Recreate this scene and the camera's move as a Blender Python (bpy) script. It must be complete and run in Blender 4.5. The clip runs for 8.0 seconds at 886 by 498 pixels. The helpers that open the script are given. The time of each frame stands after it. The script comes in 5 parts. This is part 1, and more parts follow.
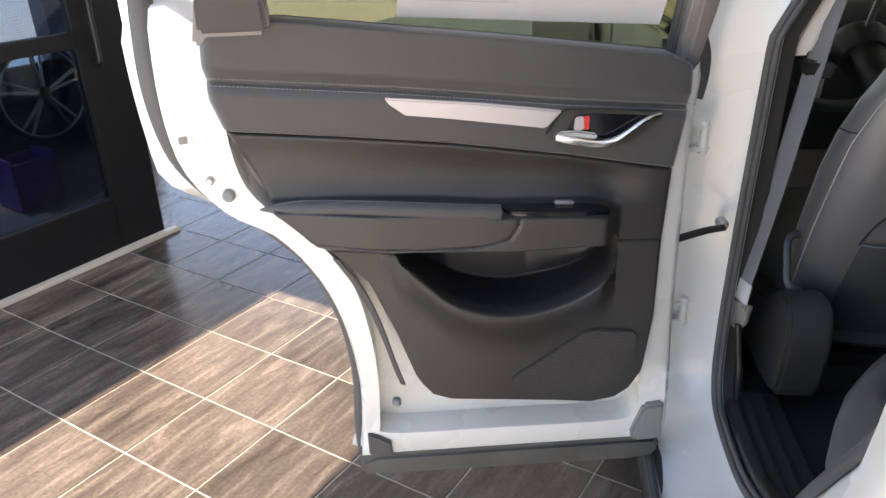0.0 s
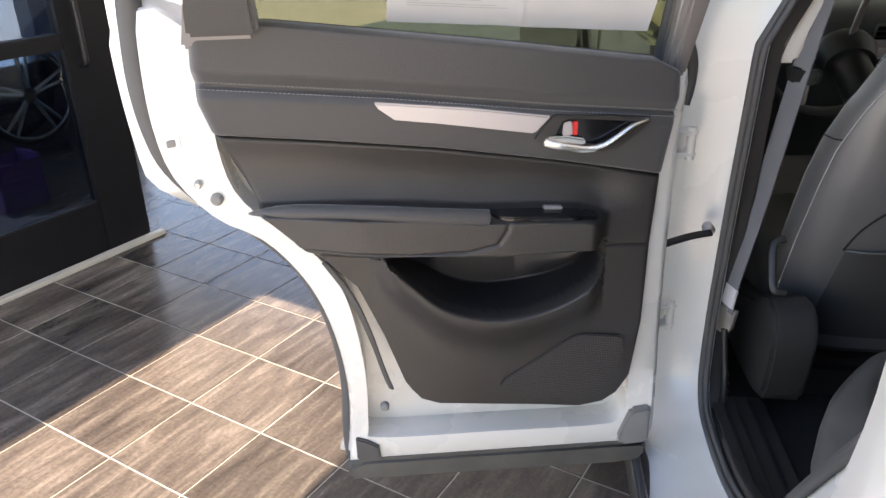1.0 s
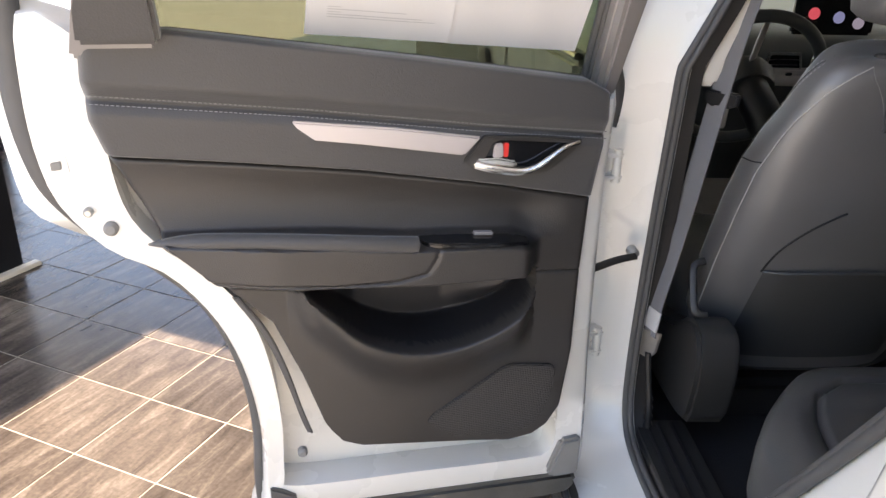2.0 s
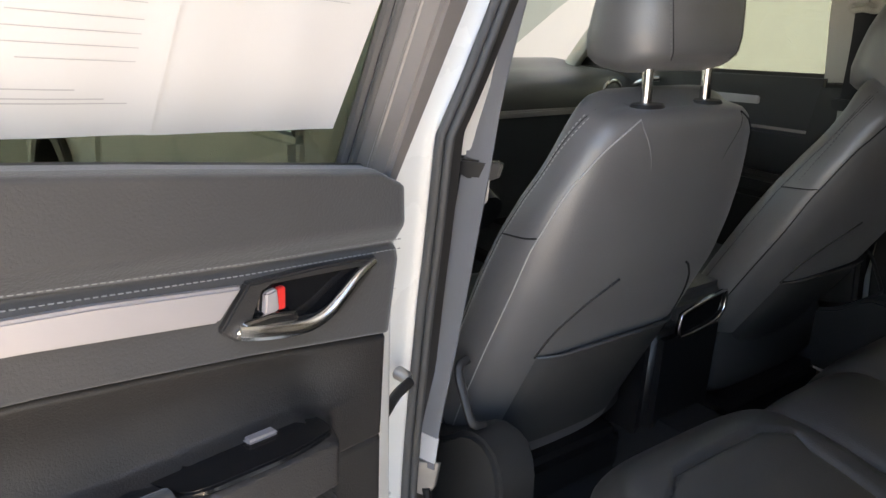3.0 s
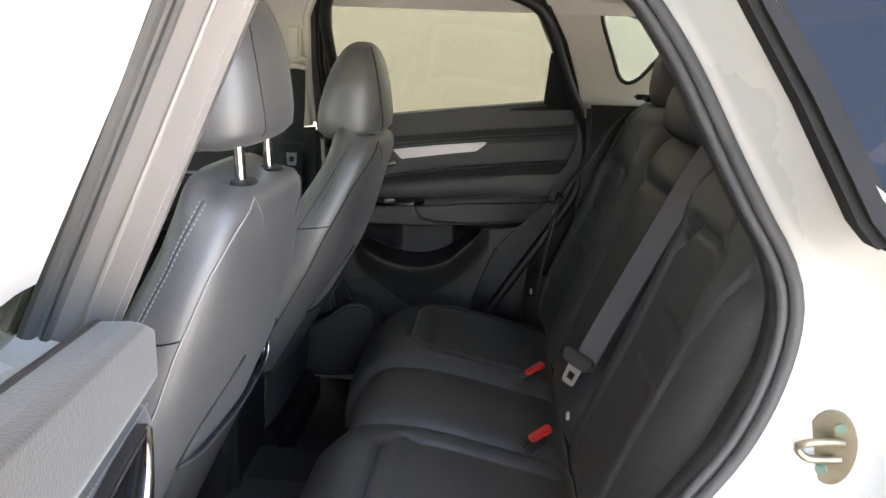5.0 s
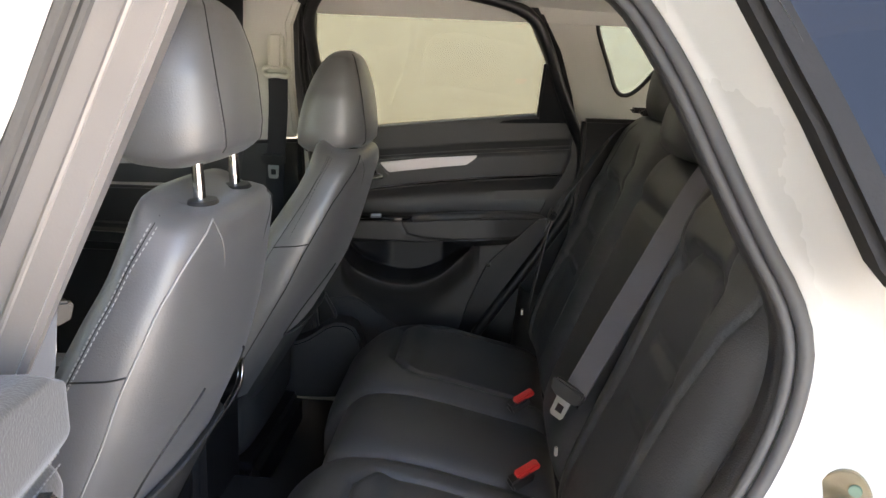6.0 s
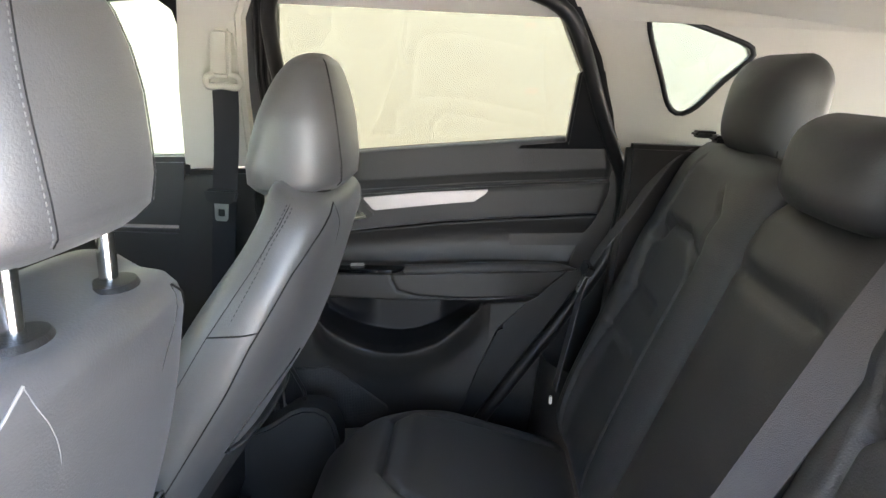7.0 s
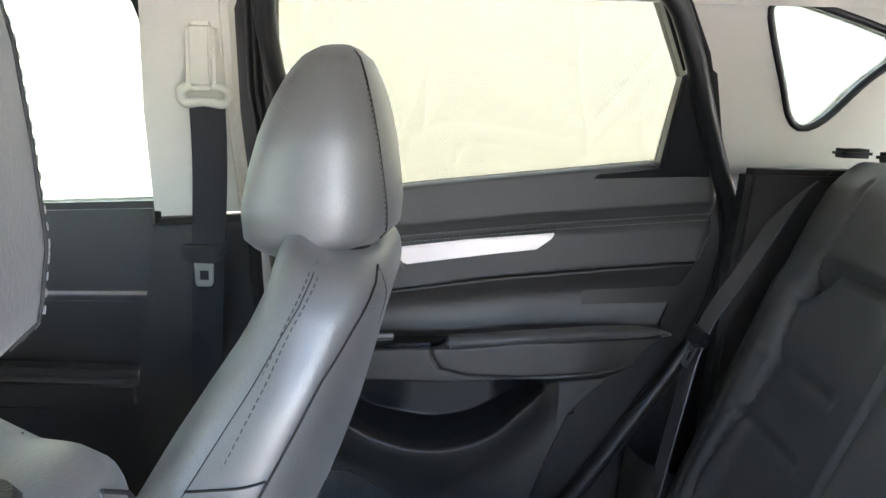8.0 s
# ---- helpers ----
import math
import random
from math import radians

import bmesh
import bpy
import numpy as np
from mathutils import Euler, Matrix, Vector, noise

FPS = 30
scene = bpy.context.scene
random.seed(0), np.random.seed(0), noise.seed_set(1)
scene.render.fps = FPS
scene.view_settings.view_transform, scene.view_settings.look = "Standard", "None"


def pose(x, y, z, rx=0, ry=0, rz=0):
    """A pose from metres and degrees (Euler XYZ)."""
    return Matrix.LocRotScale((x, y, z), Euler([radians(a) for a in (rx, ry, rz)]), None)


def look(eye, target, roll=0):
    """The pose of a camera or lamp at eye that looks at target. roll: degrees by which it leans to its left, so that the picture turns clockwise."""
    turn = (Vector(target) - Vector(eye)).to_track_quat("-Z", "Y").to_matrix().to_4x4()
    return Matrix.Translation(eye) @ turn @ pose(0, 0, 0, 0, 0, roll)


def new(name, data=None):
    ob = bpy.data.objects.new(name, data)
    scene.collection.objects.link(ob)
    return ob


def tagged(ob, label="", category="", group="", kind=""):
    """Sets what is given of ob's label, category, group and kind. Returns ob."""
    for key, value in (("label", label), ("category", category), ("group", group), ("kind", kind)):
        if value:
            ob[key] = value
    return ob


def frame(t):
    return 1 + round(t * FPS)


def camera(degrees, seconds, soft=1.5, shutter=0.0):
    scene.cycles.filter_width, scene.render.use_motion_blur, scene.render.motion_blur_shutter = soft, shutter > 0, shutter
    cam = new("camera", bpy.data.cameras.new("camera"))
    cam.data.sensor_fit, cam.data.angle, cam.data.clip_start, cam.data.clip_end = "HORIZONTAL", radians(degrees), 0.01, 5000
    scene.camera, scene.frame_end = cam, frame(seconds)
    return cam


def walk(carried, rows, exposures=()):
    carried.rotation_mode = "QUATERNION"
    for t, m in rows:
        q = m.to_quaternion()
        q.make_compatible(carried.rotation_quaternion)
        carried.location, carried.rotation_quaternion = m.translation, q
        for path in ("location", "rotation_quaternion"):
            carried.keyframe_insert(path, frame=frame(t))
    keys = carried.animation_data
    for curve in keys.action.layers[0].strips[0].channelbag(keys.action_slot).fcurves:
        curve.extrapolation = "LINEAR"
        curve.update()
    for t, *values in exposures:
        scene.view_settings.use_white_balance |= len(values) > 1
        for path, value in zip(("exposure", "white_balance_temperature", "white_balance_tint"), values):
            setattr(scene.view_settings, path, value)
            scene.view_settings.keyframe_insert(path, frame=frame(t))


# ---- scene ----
cam = camera(61.4, 8.0)
PATH = [
    (0, (-1.126, -1.291, 1.352), (-1.381, 0.503, 0.505), -1.9),
    (0.5, (-1.128, -1.287, 1.355), (-1.376, 0.507, 0.505), -1.7),
    (1, (-1.128, -1.292, 1.354), (-1.35, 0.51, 0.515), -1.3),
    (1.2, (-1.126, -1.294, 1.351), (-1.329, 0.515, 0.521), -1.0),
    (2.3, (-1.253, -1.112, 1.317), (-0.953, 0.724, 0.583), 1.8),
    (2.5, (-1.307, -1.014, 1.312), (-0.797, 0.791, 0.618), 2.1),
    (2.7, (-1.331, -0.911, 1.324), (-0.591, 0.812, 0.629), 3.6),
    (2.8, (-1.331, -0.849, 1.322), (-0.464, 0.808, 0.625), 3.9),
    (3, (-1.326, -0.714, 1.296), (-0.184, 0.799, 0.659), 2.6),
    (3.3, (-1.324, -0.576, 1.33), (0.185, 0.583, 0.714), 2.3),
    (3.5, (-1.334, -0.479, 1.33), (0.384, 0.349, 0.728), 2.9),
    (4, (-1.436, -0.373, 1.341), (0.462, -0.077, 0.782), 2.0),
    (4.5, (-1.49, -0.353, 1.344), (0.432, -0.205, 0.812), 1.7),
    (4.7, (-1.503, -0.355, 1.349), (0.426, -0.231, 0.832), 2.0),
    (5.8, (-1.466, -0.363, 1.346), (0.475, -0.267, 0.872), 2.6),
    (6, (-1.409, -0.384, 1.353), (0.531, -0.28, 0.879), 2.7),
    (6.5, (-1.181, -0.413, 1.348), (0.762, -0.302, 0.885), 2.8),
    (6.8, (-1.022, -0.361, 1.343), (0.919, -0.287, 0.866), 3.2),
    (7, (-0.912, -0.315, 1.361), (1.032, -0.251, 0.898), 3.0),
    (7.2, (-0.842, -0.281, 1.368), (1.115, -0.233, 0.96), 2.6),
    (7.5, (-0.717, -0.25, 1.368), (1.237, -0.249, 0.943), 2.8),
    (7.8, (-0.602, -0.196, 1.34), (1.357, -0.194, 0.936), 2.3),
    (8, (-0.519, -0.176, 1.312), (1.447, -0.159, 0.944), 1.7),
]
walk(cam, [(t, look(eye, target, roll)) for t, eye, target, roll in PATH], [(0.0, 2.25, 8000, 17), (1.2, 2.25, 8000, 17), (2.5, 2.45, 8500, 19), (3.0, 2.65, 8300, 16), (3.5, 3.1, 8000, 14), (4.5, 3.5, 7900, 14), (5.8, 3.45, 8300, 17), (6.5, 3.7, 8000, 16), (7.2, 4.3, 7300, 15), (8.0, 4.4, 6950, 14)])

# ---- world, sun, large lights ----
world = bpy.data.worlds.new("world")
scene.world = world
world.use_nodes = True
wn = world.node_tree.nodes
sky = wn.new("ShaderNodeTexSky")
sky.sky_type = "NISHITA"
sky.sun_disc = False
sky.sun_elevation = radians(76)
sky.sun_rotation = radians(-65)
sky.ozone_density = 3.0
sky.dust_density = 0.4
world.node_tree.links.new(sky.outputs[0], wn["Background"].inputs[0])
wn["Background"].inputs[1].default_value = 0.15

sun = new("sun", bpy.data.lights.new("sun", "SUN"))
sun.data.energy = 3.2
sun.data.angle = radians(0.6)
sun.data.color = (1.0, 0.95, 0.89)
SUN_WAY = Vector((0.2195, -0.1019, -0.970))
sun.matrix_world = Matrix.Translation((-6, 4, 6)) @ SUN_WAY.to_track_quat("-Z", "Y").to_matrix().to_4x4()


# ---- materials ----
def material(name, colour, rough=0.5, metal=0.0, grain=0.0, grain_size=300.0, spots=0.0, spots_size=6.0, coat=0.0, sheen=0.0, spec=0.5, coat_rough=0.06):
    """A node material: a base colour varied at a coarse and a fine scale, with fine relief."""
    m = bpy.data.materials.new(name)
    m.use_nodes = True
    n, l = m.node_tree.nodes, m.node_tree.links
    b = n["Principled BSDF"]
    b.inputs["Roughness"].default_value = rough
    b.inputs["Metallic"].default_value = metal
    b.inputs["Coat Weight"].default_value = coat
    b.inputs["Coat Roughness"].default_value = coat_rough
    b.inputs["Sheen Weight"].default_value = sheen
    b.inputs["Specular IOR Level"].default_value = spec
    b.inputs["Base Color"].default_value = (*colour, 1)
    tc = n.new("ShaderNodeTexCoord")
    if spots:
        nz = n.new("ShaderNodeTexNoise")
        nz.inputs["Scale"].default_value = spots_size
        nz.inputs["Detail"].default_value = 5
        l.new(tc.outputs["Object"], nz.inputs["Vector"])
        mix = n.new("ShaderNodeMix")
        mix.data_type = "RGBA"
        mix.inputs["A"].default_value = (*[c * (1 - spots) for c in colour], 1)
        mix.inputs["B"].default_value = (*[min(1, c * (1 + spots)) for c in colour], 1)
        l.new(nz.outputs["Fac"], mix.inputs["Factor"])
        l.new(mix.outputs["Result"], b.inputs["Base Color"])
        rr = n.new("ShaderNodeMapRange")
        rr.inputs["To Min"].default_value = max(0.02, rough - 0.1)
        rr.inputs["To Max"].default_value = min(1, rough + 0.1)
        l.new(nz.outputs["Fac"], rr.inputs["Value"])
        l.new(rr.outputs["Result"], b.inputs["Roughness"])
    if grain:
        g = n.new("ShaderNodeTexNoise")
        g.inputs["Scale"].default_value = grain_size
        g.inputs["Detail"].default_value = 3
        l.new(tc.outputs["Object"], g.inputs["Vector"])
        bump = n.new("ShaderNodeBump")
        bump.inputs["Strength"].default_value = grain
        bump.inputs["Distance"].default_value = 0.002
        l.new(g.outputs["Fac"], bump.inputs["Height"])
        l.new(bump.outputs["Normal"], b.inputs["Normal"])
    return m


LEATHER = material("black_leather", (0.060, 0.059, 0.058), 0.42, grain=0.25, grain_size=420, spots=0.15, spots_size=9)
# Same black leather, with daylight on the front seats put into a paler colour.
LEATHER_LIT = material("black_leather_lit", (0.11, 0.106, 0.105), 0.45, grain=0.25, grain_size=420, spots=0.15, spots_size=9, spec=0.9, coat=0.6, coat_rough=0.38, sheen=0.1)
PAD = material("soft_dark_trim", (0.044, 0.042, 0.041), 0.48, grain=0.25, grain_size=380, spots=0.12, spots_size=7, spec=0.45, sheen=0.33)
PLASTIC = material("dark_plastic", (0.028, 0.0255, 0.024), 0.42, grain=0.3, grain_size=500, spots=0.15, spots_size=8, spec=0.55)
BLACK = material("black_plastic", (0.012, 0.012, 0.013), 0.35, grain=0.15, grain_size=500, spots=0.2)
# Shade inside the map pocket, put into a darker plastic colour.
POCKET_SHADE = material("pocket_shade_plastic", (0.010, 0.010, 0.012), 0.46, spots=0.15, spots_size=10)
GLOSS = material("gloss_black", (0.008, 0.008, 0.009), 0.12, spots=0.2, spots_size=5)
RUBBER = material("rubber_seal", (0.075, 0.073, 0.072), 0.55, grain=0.2, grain_size=250, spots=0.25, spots_size=12)
FRAME_TRIM = material("satin_dark_frame", (0.17, 0.155, 0.15), 0.34, grain=0.1, grain_size=300, spots=0.12, spots_size=8, spec=1.0, coat=0.8, coat_rough=0.28)
DIRTY = material("worn_rubber", (0.085, 0.08, 0.07), 0.65, grain=0.4, grain_size=90, spots=0.5, spots_size=16)
PAINT = material("pearl_white_paint", (0.71, 0.70, 0.66), 0.28, spots=0.025, spots_size=5, coat=0.6)
DARKTRIM = material("black_grained_plastic", (0.026, 0.025, 0.024), 0.45, grain=0.35, grain_size=500, spots=0.2, spots_size=8)
SEALER = material("grey_seam_sealer", (0.2, 0.195, 0.185), 0.6, spots=0.2, spots_size=20)
BEIGE = material("light_grey_trim", (0.66, 0.63, 0.57), 0.7, grain=0.2, grain_size=500, spots=0.06, spots_size=4)
LINER = material("headliner_cloth", (0.68, 0.65, 0.59), 0.9, grain=0.5, grain_size=700, spots=0.08, spots_size=5, sheen=0.2)
CARPET = material("black_carpet", (0.008, 0.008, 0.009), 0.95, grain=0.8, grain_size=350, spots=0.3, spots_size=20)
CHROME = material("chrome", (0.75, 0.74, 0.72), 0.16, metal=1.0, spots=0.05)
SATIN = material("satin_metal_trim", (0.50, 0.46, 0.455), 0.45, metal=0.6, spots=0.12, spots_size=3)
ZINC = material("yellow_zinc", (0.42, 0.375, 0.28), 0.4, metal=1.0, grain=0.2, grain_size=120, spots=0.25, spots_size=60)
STEEL = material("steel", (0.45, 0.44, 0.42), 0.38, metal=1.0, spots=0.2, spots_size=40)
RED = material("red_plastic", (0.62, 0.03, 0.025), 0.4, spots=0.1)
WEB = material("grey_webbing", (0.2, 0.2, 0.21), 0.75, grain=0.5, grain_size=900, spots=0.06)
WEB_D = material("dark_webbing", (0.12, 0.112, 0.114), 0.7, grain=0.5, grain_size=900, spots=0.1)
WEB_B = material("black_webbing", (0.02, 0.02, 0.024), 0.7, grain=0.5, grain_size=900, spots=0.1)
PAPER = material("white_paper", (0.60, 0.585, 0.575), 0.8, spots=0.02, spots_size=3)
INK = material("printed_ink", (0.42, 0.41, 0.41), 0.8, spots=0.1)
THREAD = material("grey_thread", (0.38, 0.37, 0.355), 0.75, spots=0.1, spots_size=80)
STITCHING = material("pale_stitching", (0.25, 0.245, 0.24), 0.7, spots=0.1, spots_size=80)
DARK_THREAD = material("dark_thread", (0.055, 0.055, 0.058), 0.75, spots=0.1, spots_size=80)
CREASE = material("dark_seam", (0.01, 0.01, 0.01), 0.7, spots=0.1)
WHITEPL = material("ivory_plastic", (0.6, 0.57, 0.5), 0.45, spots=0.05)
ALUM = material("black_anodised", (0.010, 0.010, 0.012), 0.4, spec=0.3, grain=0.1, grain_size=200, spots=0.2, spots_size=4)
WALL = material("painted_wall", (0.72, 0.70, 0.65), 0.85, grain=0.3, grain_size=60, spots=0.08, spots_size=2)
CREAM_WALL = material("cream_wall", (0.60, 0.585, 0.52), 0.85, grain=0.3, grain_size=60, spots=0.05, spots_size=2)
GROUT = material("grout", (0.36, 0.325, 0.27), 0.9, grain=0.5, grain_size=200, spots=0.25, spots_size=15)
CONCRETE = material("concrete_paving", (0.50, 0.475, 0.43), 0.85, grain=0.5, grain_size=60, spots=0.18, spots_size=2.5)
GRASS = material("lawn_grass", (0.085, 0.16, 0.03), 0.9, grain=0.9, grain_size=45, spots=0.35, spots_size=1.5)
KERB = material("yellow_kerb_paint", (0.55, 0.45, 0.16), 0.7, grain=0.3, grain_size=60, spots=0.2, spots_size=4)
ASPHALT = material("asphalt", (0.06, 0.058, 0.055), 0.9, grain=0.8, grain_size=70, spots=0.3, spots_size=3)
MOULDING = material("matt_black_rubber", (0.022, 0.021, 0.020), 0.8, grain=0.2, grain_size=200, spots=0.2, spots_size=8, spec=0.25)
TYRE = material("tyre_rubber", (0.02, 0.02, 0.02), 0.7, grain=0.4, grain_size=90, spots=0.3)
NAVY = material("dark_car_paint", (0.012, 0.016, 0.035), 0.2, spots=0.1, coat=0.8)
# Colour of the sheet that stands in for dark reflections in the pane.
NAVY_SHEET = material("dark_reflection_blue", (0.012, 0.015, 0.026), 0.9, grain=0.7, grain_size=160, spots=0.25, spots_size=9)
POST_PAINT = material("blue_grey_paint", (0.05, 0.065, 0.10), 0.5, grain=0.15, grain_size=80, spots=0.15, spots_size=4)
PURPLE = material("purple_plastic", (0.09, 0.035, 0.16), 0.4, spots=0.15)
GREEN = material("green_screw", (0.25, 0.38, 0.3), 0.4, metal=0.6, spots=0.2)


def glass(name, colour, rough=0.0, gloss=0.04):
    """A tinted pane: gloss is its mirror share when seen straight on, rising towards grazing views."""
    m = bpy.data.materials.new(name)
    m.use_nodes = True
    n, l = m.node_tree.nodes, m.node_tree.links
    n.remove(n["Principled BSDF"])
    t, g, f, mix = n.new("ShaderNodeBsdfTransparent"), n.new("ShaderNodeBsdfGlossy"), n.new("ShaderNodeLayerWeight"), n.new("ShaderNodeMixShader")
    t.inputs[0].default_value = (*colour, 1)
    g.inputs["Roughness"].default_value = rough
    f.inputs["Blend"].default_value = 0.5
    p, k = n.new("ShaderNodeMath"), n.new("ShaderNodeMath")
    p.operation, p.inputs[1].default_value = "POWER", 5.0
    k.operation, k.inputs[1].default_value, k.inputs[2].default_value = "MULTIPLY_ADD", 0.9, gloss
    l.new(f.outputs["Facing"], p.inputs[0])
    l.new(p.outputs[0], k.inputs[0])
    l.new(k.outputs[0], mix.inputs[0])
    l.new(t.outputs[0], mix.inputs[1])
    l.new(g.outputs[0], mix.inputs[2])
    l.new(mix.outputs[0], n["Material Output"].inputs[0])
    return m


GLASS = glass("clear_green_glass", (0.60, 0.66, 0.63))
LIGHT_TINT = glass("light_privacy_glass", (0.44, 0.455, 0.42))
OLIVE = glass("olive_privacy_glass", (0.36, 0.37, 0.30))
BROWN = glass("brown_privacy_glass", (0.16, 0.13, 0.10))
PALE = glass("pale_grey_glass", (0.44, 0.48, 0.46))
CLEARBLUE = glass("pale_blue_glass", (0.30, 0.36, 0.43))


def glow(name, colour, strength):
    m = bpy.data.materials.new(name)
    m.use_nodes = True
    b = m.node_tree.nodes["Principled BSDF"]
    b.inputs["Base Color"].default_value = (0, 0, 0, 1)
    b.inputs["Emission Color"].default_value = (*colour, 1)
    b.inputs["Emission Strength"].default_value = strength
    return m


def tile_material():
    m = bpy.data.materials.new("wood_look_tile")
    m.use_nodes = True
    n, l = m.node_tree.nodes, m.node_tree.links
    b = n["Principled BSDF"]
    tc, oi = n.new("ShaderNodeTexCoord"), n.new("ShaderNodeObjectInfo")
    shift = n.new("ShaderNodeVectorMath")
    shift.operation = "MULTIPLY_ADD"
    comb = n.new("ShaderNodeCombineXYZ")
    l.new(oi.outputs["Random"], comb.inputs[0])
    l.new(oi.outputs["Random"], comb.inputs[1])
    shift.inputs[1].default_value = (37, 53, 0)
    l.new(comb.outputs[0], shift.inputs[0])
    l.new(tc.outputs["Object"], shift.inputs[2])
    mp = n.new("ShaderNodeMapping")
    mp.inputs["Scale"].default_value = (19, 3.4, 19)
    l.new(shift.outputs[0], mp.inputs[0])
    nz = n.new("ShaderNodeTexNoise")
    nz.inputs["Scale"].default_value = 1.0
    nz.inputs["Detail"].default_value = 7
    nz.inputs["Roughness"].default_value = 0.65
    nz.inputs["Distortion"].default_value = 0.5
    l.new(mp.outputs[0], nz.inputs["Vector"])
    ramp = n.new("ShaderNodeValToRGB")
    e = ramp.color_ramp.elements
    e[0].position, e[0].color = 0.3, (0.040, 0.033, 0.029, 1)
    e[1].position, e[1].color = 0.78, (0.215, 0.182, 0.152, 1)
    mid = e.new(0.52)
    mid.color = (0.092, 0.075, 0.063, 1)
    l.new(nz.outputs["Fac"], ramp.inputs[0])
    fine = n.new("ShaderNodeTexNoise")
    fine.inputs["Scale"].default_value = 90
    fine.inputs["Detail"].default_value = 4
    l.new(shift.outputs[0], fine.inputs["Vector"])
    mix = n.new("ShaderNodeMix")
    mix.data_type, mix.blend_type = "RGBA", "OVERLAY"
    mix.inputs["Factor"].default_value = 0.45
    l.new(ramp.outputs[0], mix.inputs["A"])
    l.new(fine.outputs["Fac"], mix.inputs["B"])
    hsv = n.new("ShaderNodeHueSaturation")
    rr = n.new("ShaderNodeMapRange")
    rr.inputs["To Min"].default_value, rr.inputs["To Max"].default_value = 0.75, 1.25
    l.new(oi.outputs["Random"], rr.inputs["Value"])
    l.new(rr.outputs["Result"], hsv.inputs["Value"])
    l.new(mix.outputs["Result"], hsv.inputs["Color"])
    l.new(hsv.outputs[0], b.inputs["Base Color"])
    rg = n.new("ShaderNodeMapRange")
    rg.inputs["To Min"].default_value, rg.inputs["To Max"].default_value = 0.12, 0.34
    l.new(nz.outputs["Fac"], rg.inputs["Value"])
    l.new(rg.outputs["Result"], b.inputs["Roughness"])
    bump = n.new("ShaderNodeBump")
    bump.inputs["Strength"].default_value, bump.inputs["Distance"].default_value = 0.12, 0.002
    l.new(nz.outputs["Fac"], bump.inputs["Height"])
    l.new(bump.outputs["Normal"], b.inputs["Normal"])
    return m


TILE = tile_material()


def grille_material():
    m = material("speaker_cloth", (0.03, 0.028, 0.027), 0.6)
    n, l = m.node_tree.nodes, m.node_tree.links
    tc, v, bump = n.new("ShaderNodeTexCoord"), n.new("ShaderNodeTexVoronoi"), n.new("ShaderNodeBump")
    v.inputs["Scale"].default_value, v.inputs["Randomness"].default_value = 260, 0.1
    sep, add, flat = n.new("ShaderNodeSeparateXYZ"), n.new("ShaderNodeMath"), n.new("ShaderNodeCombineXYZ")
    l.new(tc.outputs["Object"], sep.inputs[0])
    l.new(sep.outputs[0], add.inputs[0])
    l.new(sep.outputs[1], add.inputs[1])
    l.new(add.outputs[0], flat.inputs[0])
    l.new(sep.outputs[2], flat.inputs[1])
    v.voronoi_dimensions = "2D"
    l.new(flat.outputs[0], v.inputs["Vector"])
    ramp = n.new("ShaderNodeValToRGB")
    ramp.color_ramp.elements[0].position, ramp.color_ramp.elements[0].color = 0.25, (0.002, 0.002, 0.002, 1)
    ramp.color_ramp.elements[1].position, ramp.color_ramp.elements[1].color = 0.5, (0.06, 0.055, 0.052, 1)
    l.new(v.outputs["Distance"], ramp.inputs[0])
    l.new(ramp.outputs[0], n["Principled BSDF"].inputs["Base Color"])
    bump.inputs["Strength"].default_value, bump.inputs["Distance"].default_value = 0.8, 0.002
    l.new(v.outputs["Distance"], bump.inputs["Height"])
    l.new(bump.outputs["Normal"], n["Principled BSDF"].inputs["Normal"])
    return m


GRILLE = grille_material()


# ---- mesh helpers ----
def part(name, bm, mat, parent=None, label="", sharp=38):
    """Links a bmesh as one mesh object, under a thing or a part."""
    bmesh.ops.recalc_face_normals(bm, faces=bm.faces)
    me = bpy.data.meshes.new(name)
    bm.to_mesh(me)
    bm.free()
    me.materials.append(mat)
    me.polygons.foreach_set("use_smooth", [True] * len(me.polygons))
    me.set_sharp_from_angle(angle=radians(sharp))
    ob = new(name, me)
    if parent:
        ob.parent = parent
    if label:
        ob["label"] = label
    return ob


def thing(name, label, category, at=(0, 0, 0), group="", kind=""):
    ob = new(name)
    ob.empty_display_size = 0.05
    return tagged(ob, label, category, group, kind)


def same(p):
    return Vector(p)


def spline(points, n, closed=False):
    """n points on a Catmull-Rom curve through the points, evenly along each span."""
    P = [np.array(p, float) for p in points]
    m = len(P)
    spans = m if closed else m - 1
    get = (lambda i: P[i % m]) if closed else (lambda i: P[min(max(i, 0), m - 1)])
    fine = []
    for i in range(spans):
        a, b, c, d = get(i - 1), get(i), get(i + 1), get(i + 2)
        for k in range(12):
            t = k / 12
            fine.append(0.5 * (2 * b + (c - a) * t + (2 * a - 5 * b + 4 * c - d) * t * t + (3 * b - a - 3 * c + d) * t ** 3))
    fine.append(P[0] if closed else P[-1])
    fine = np.array(fine)
    s = np.concatenate([[0], np.cumsum(np.linalg.norm(np.diff(fine, axis=0), axis=1))])
    q = np.linspace(0, s[-1], n + 1)[:-1] if closed else np.linspace(0, s[-1], n)
    return np.stack([np.interp(q, s, fine[:, k]) for k in range(fine.shape[1])], 1)


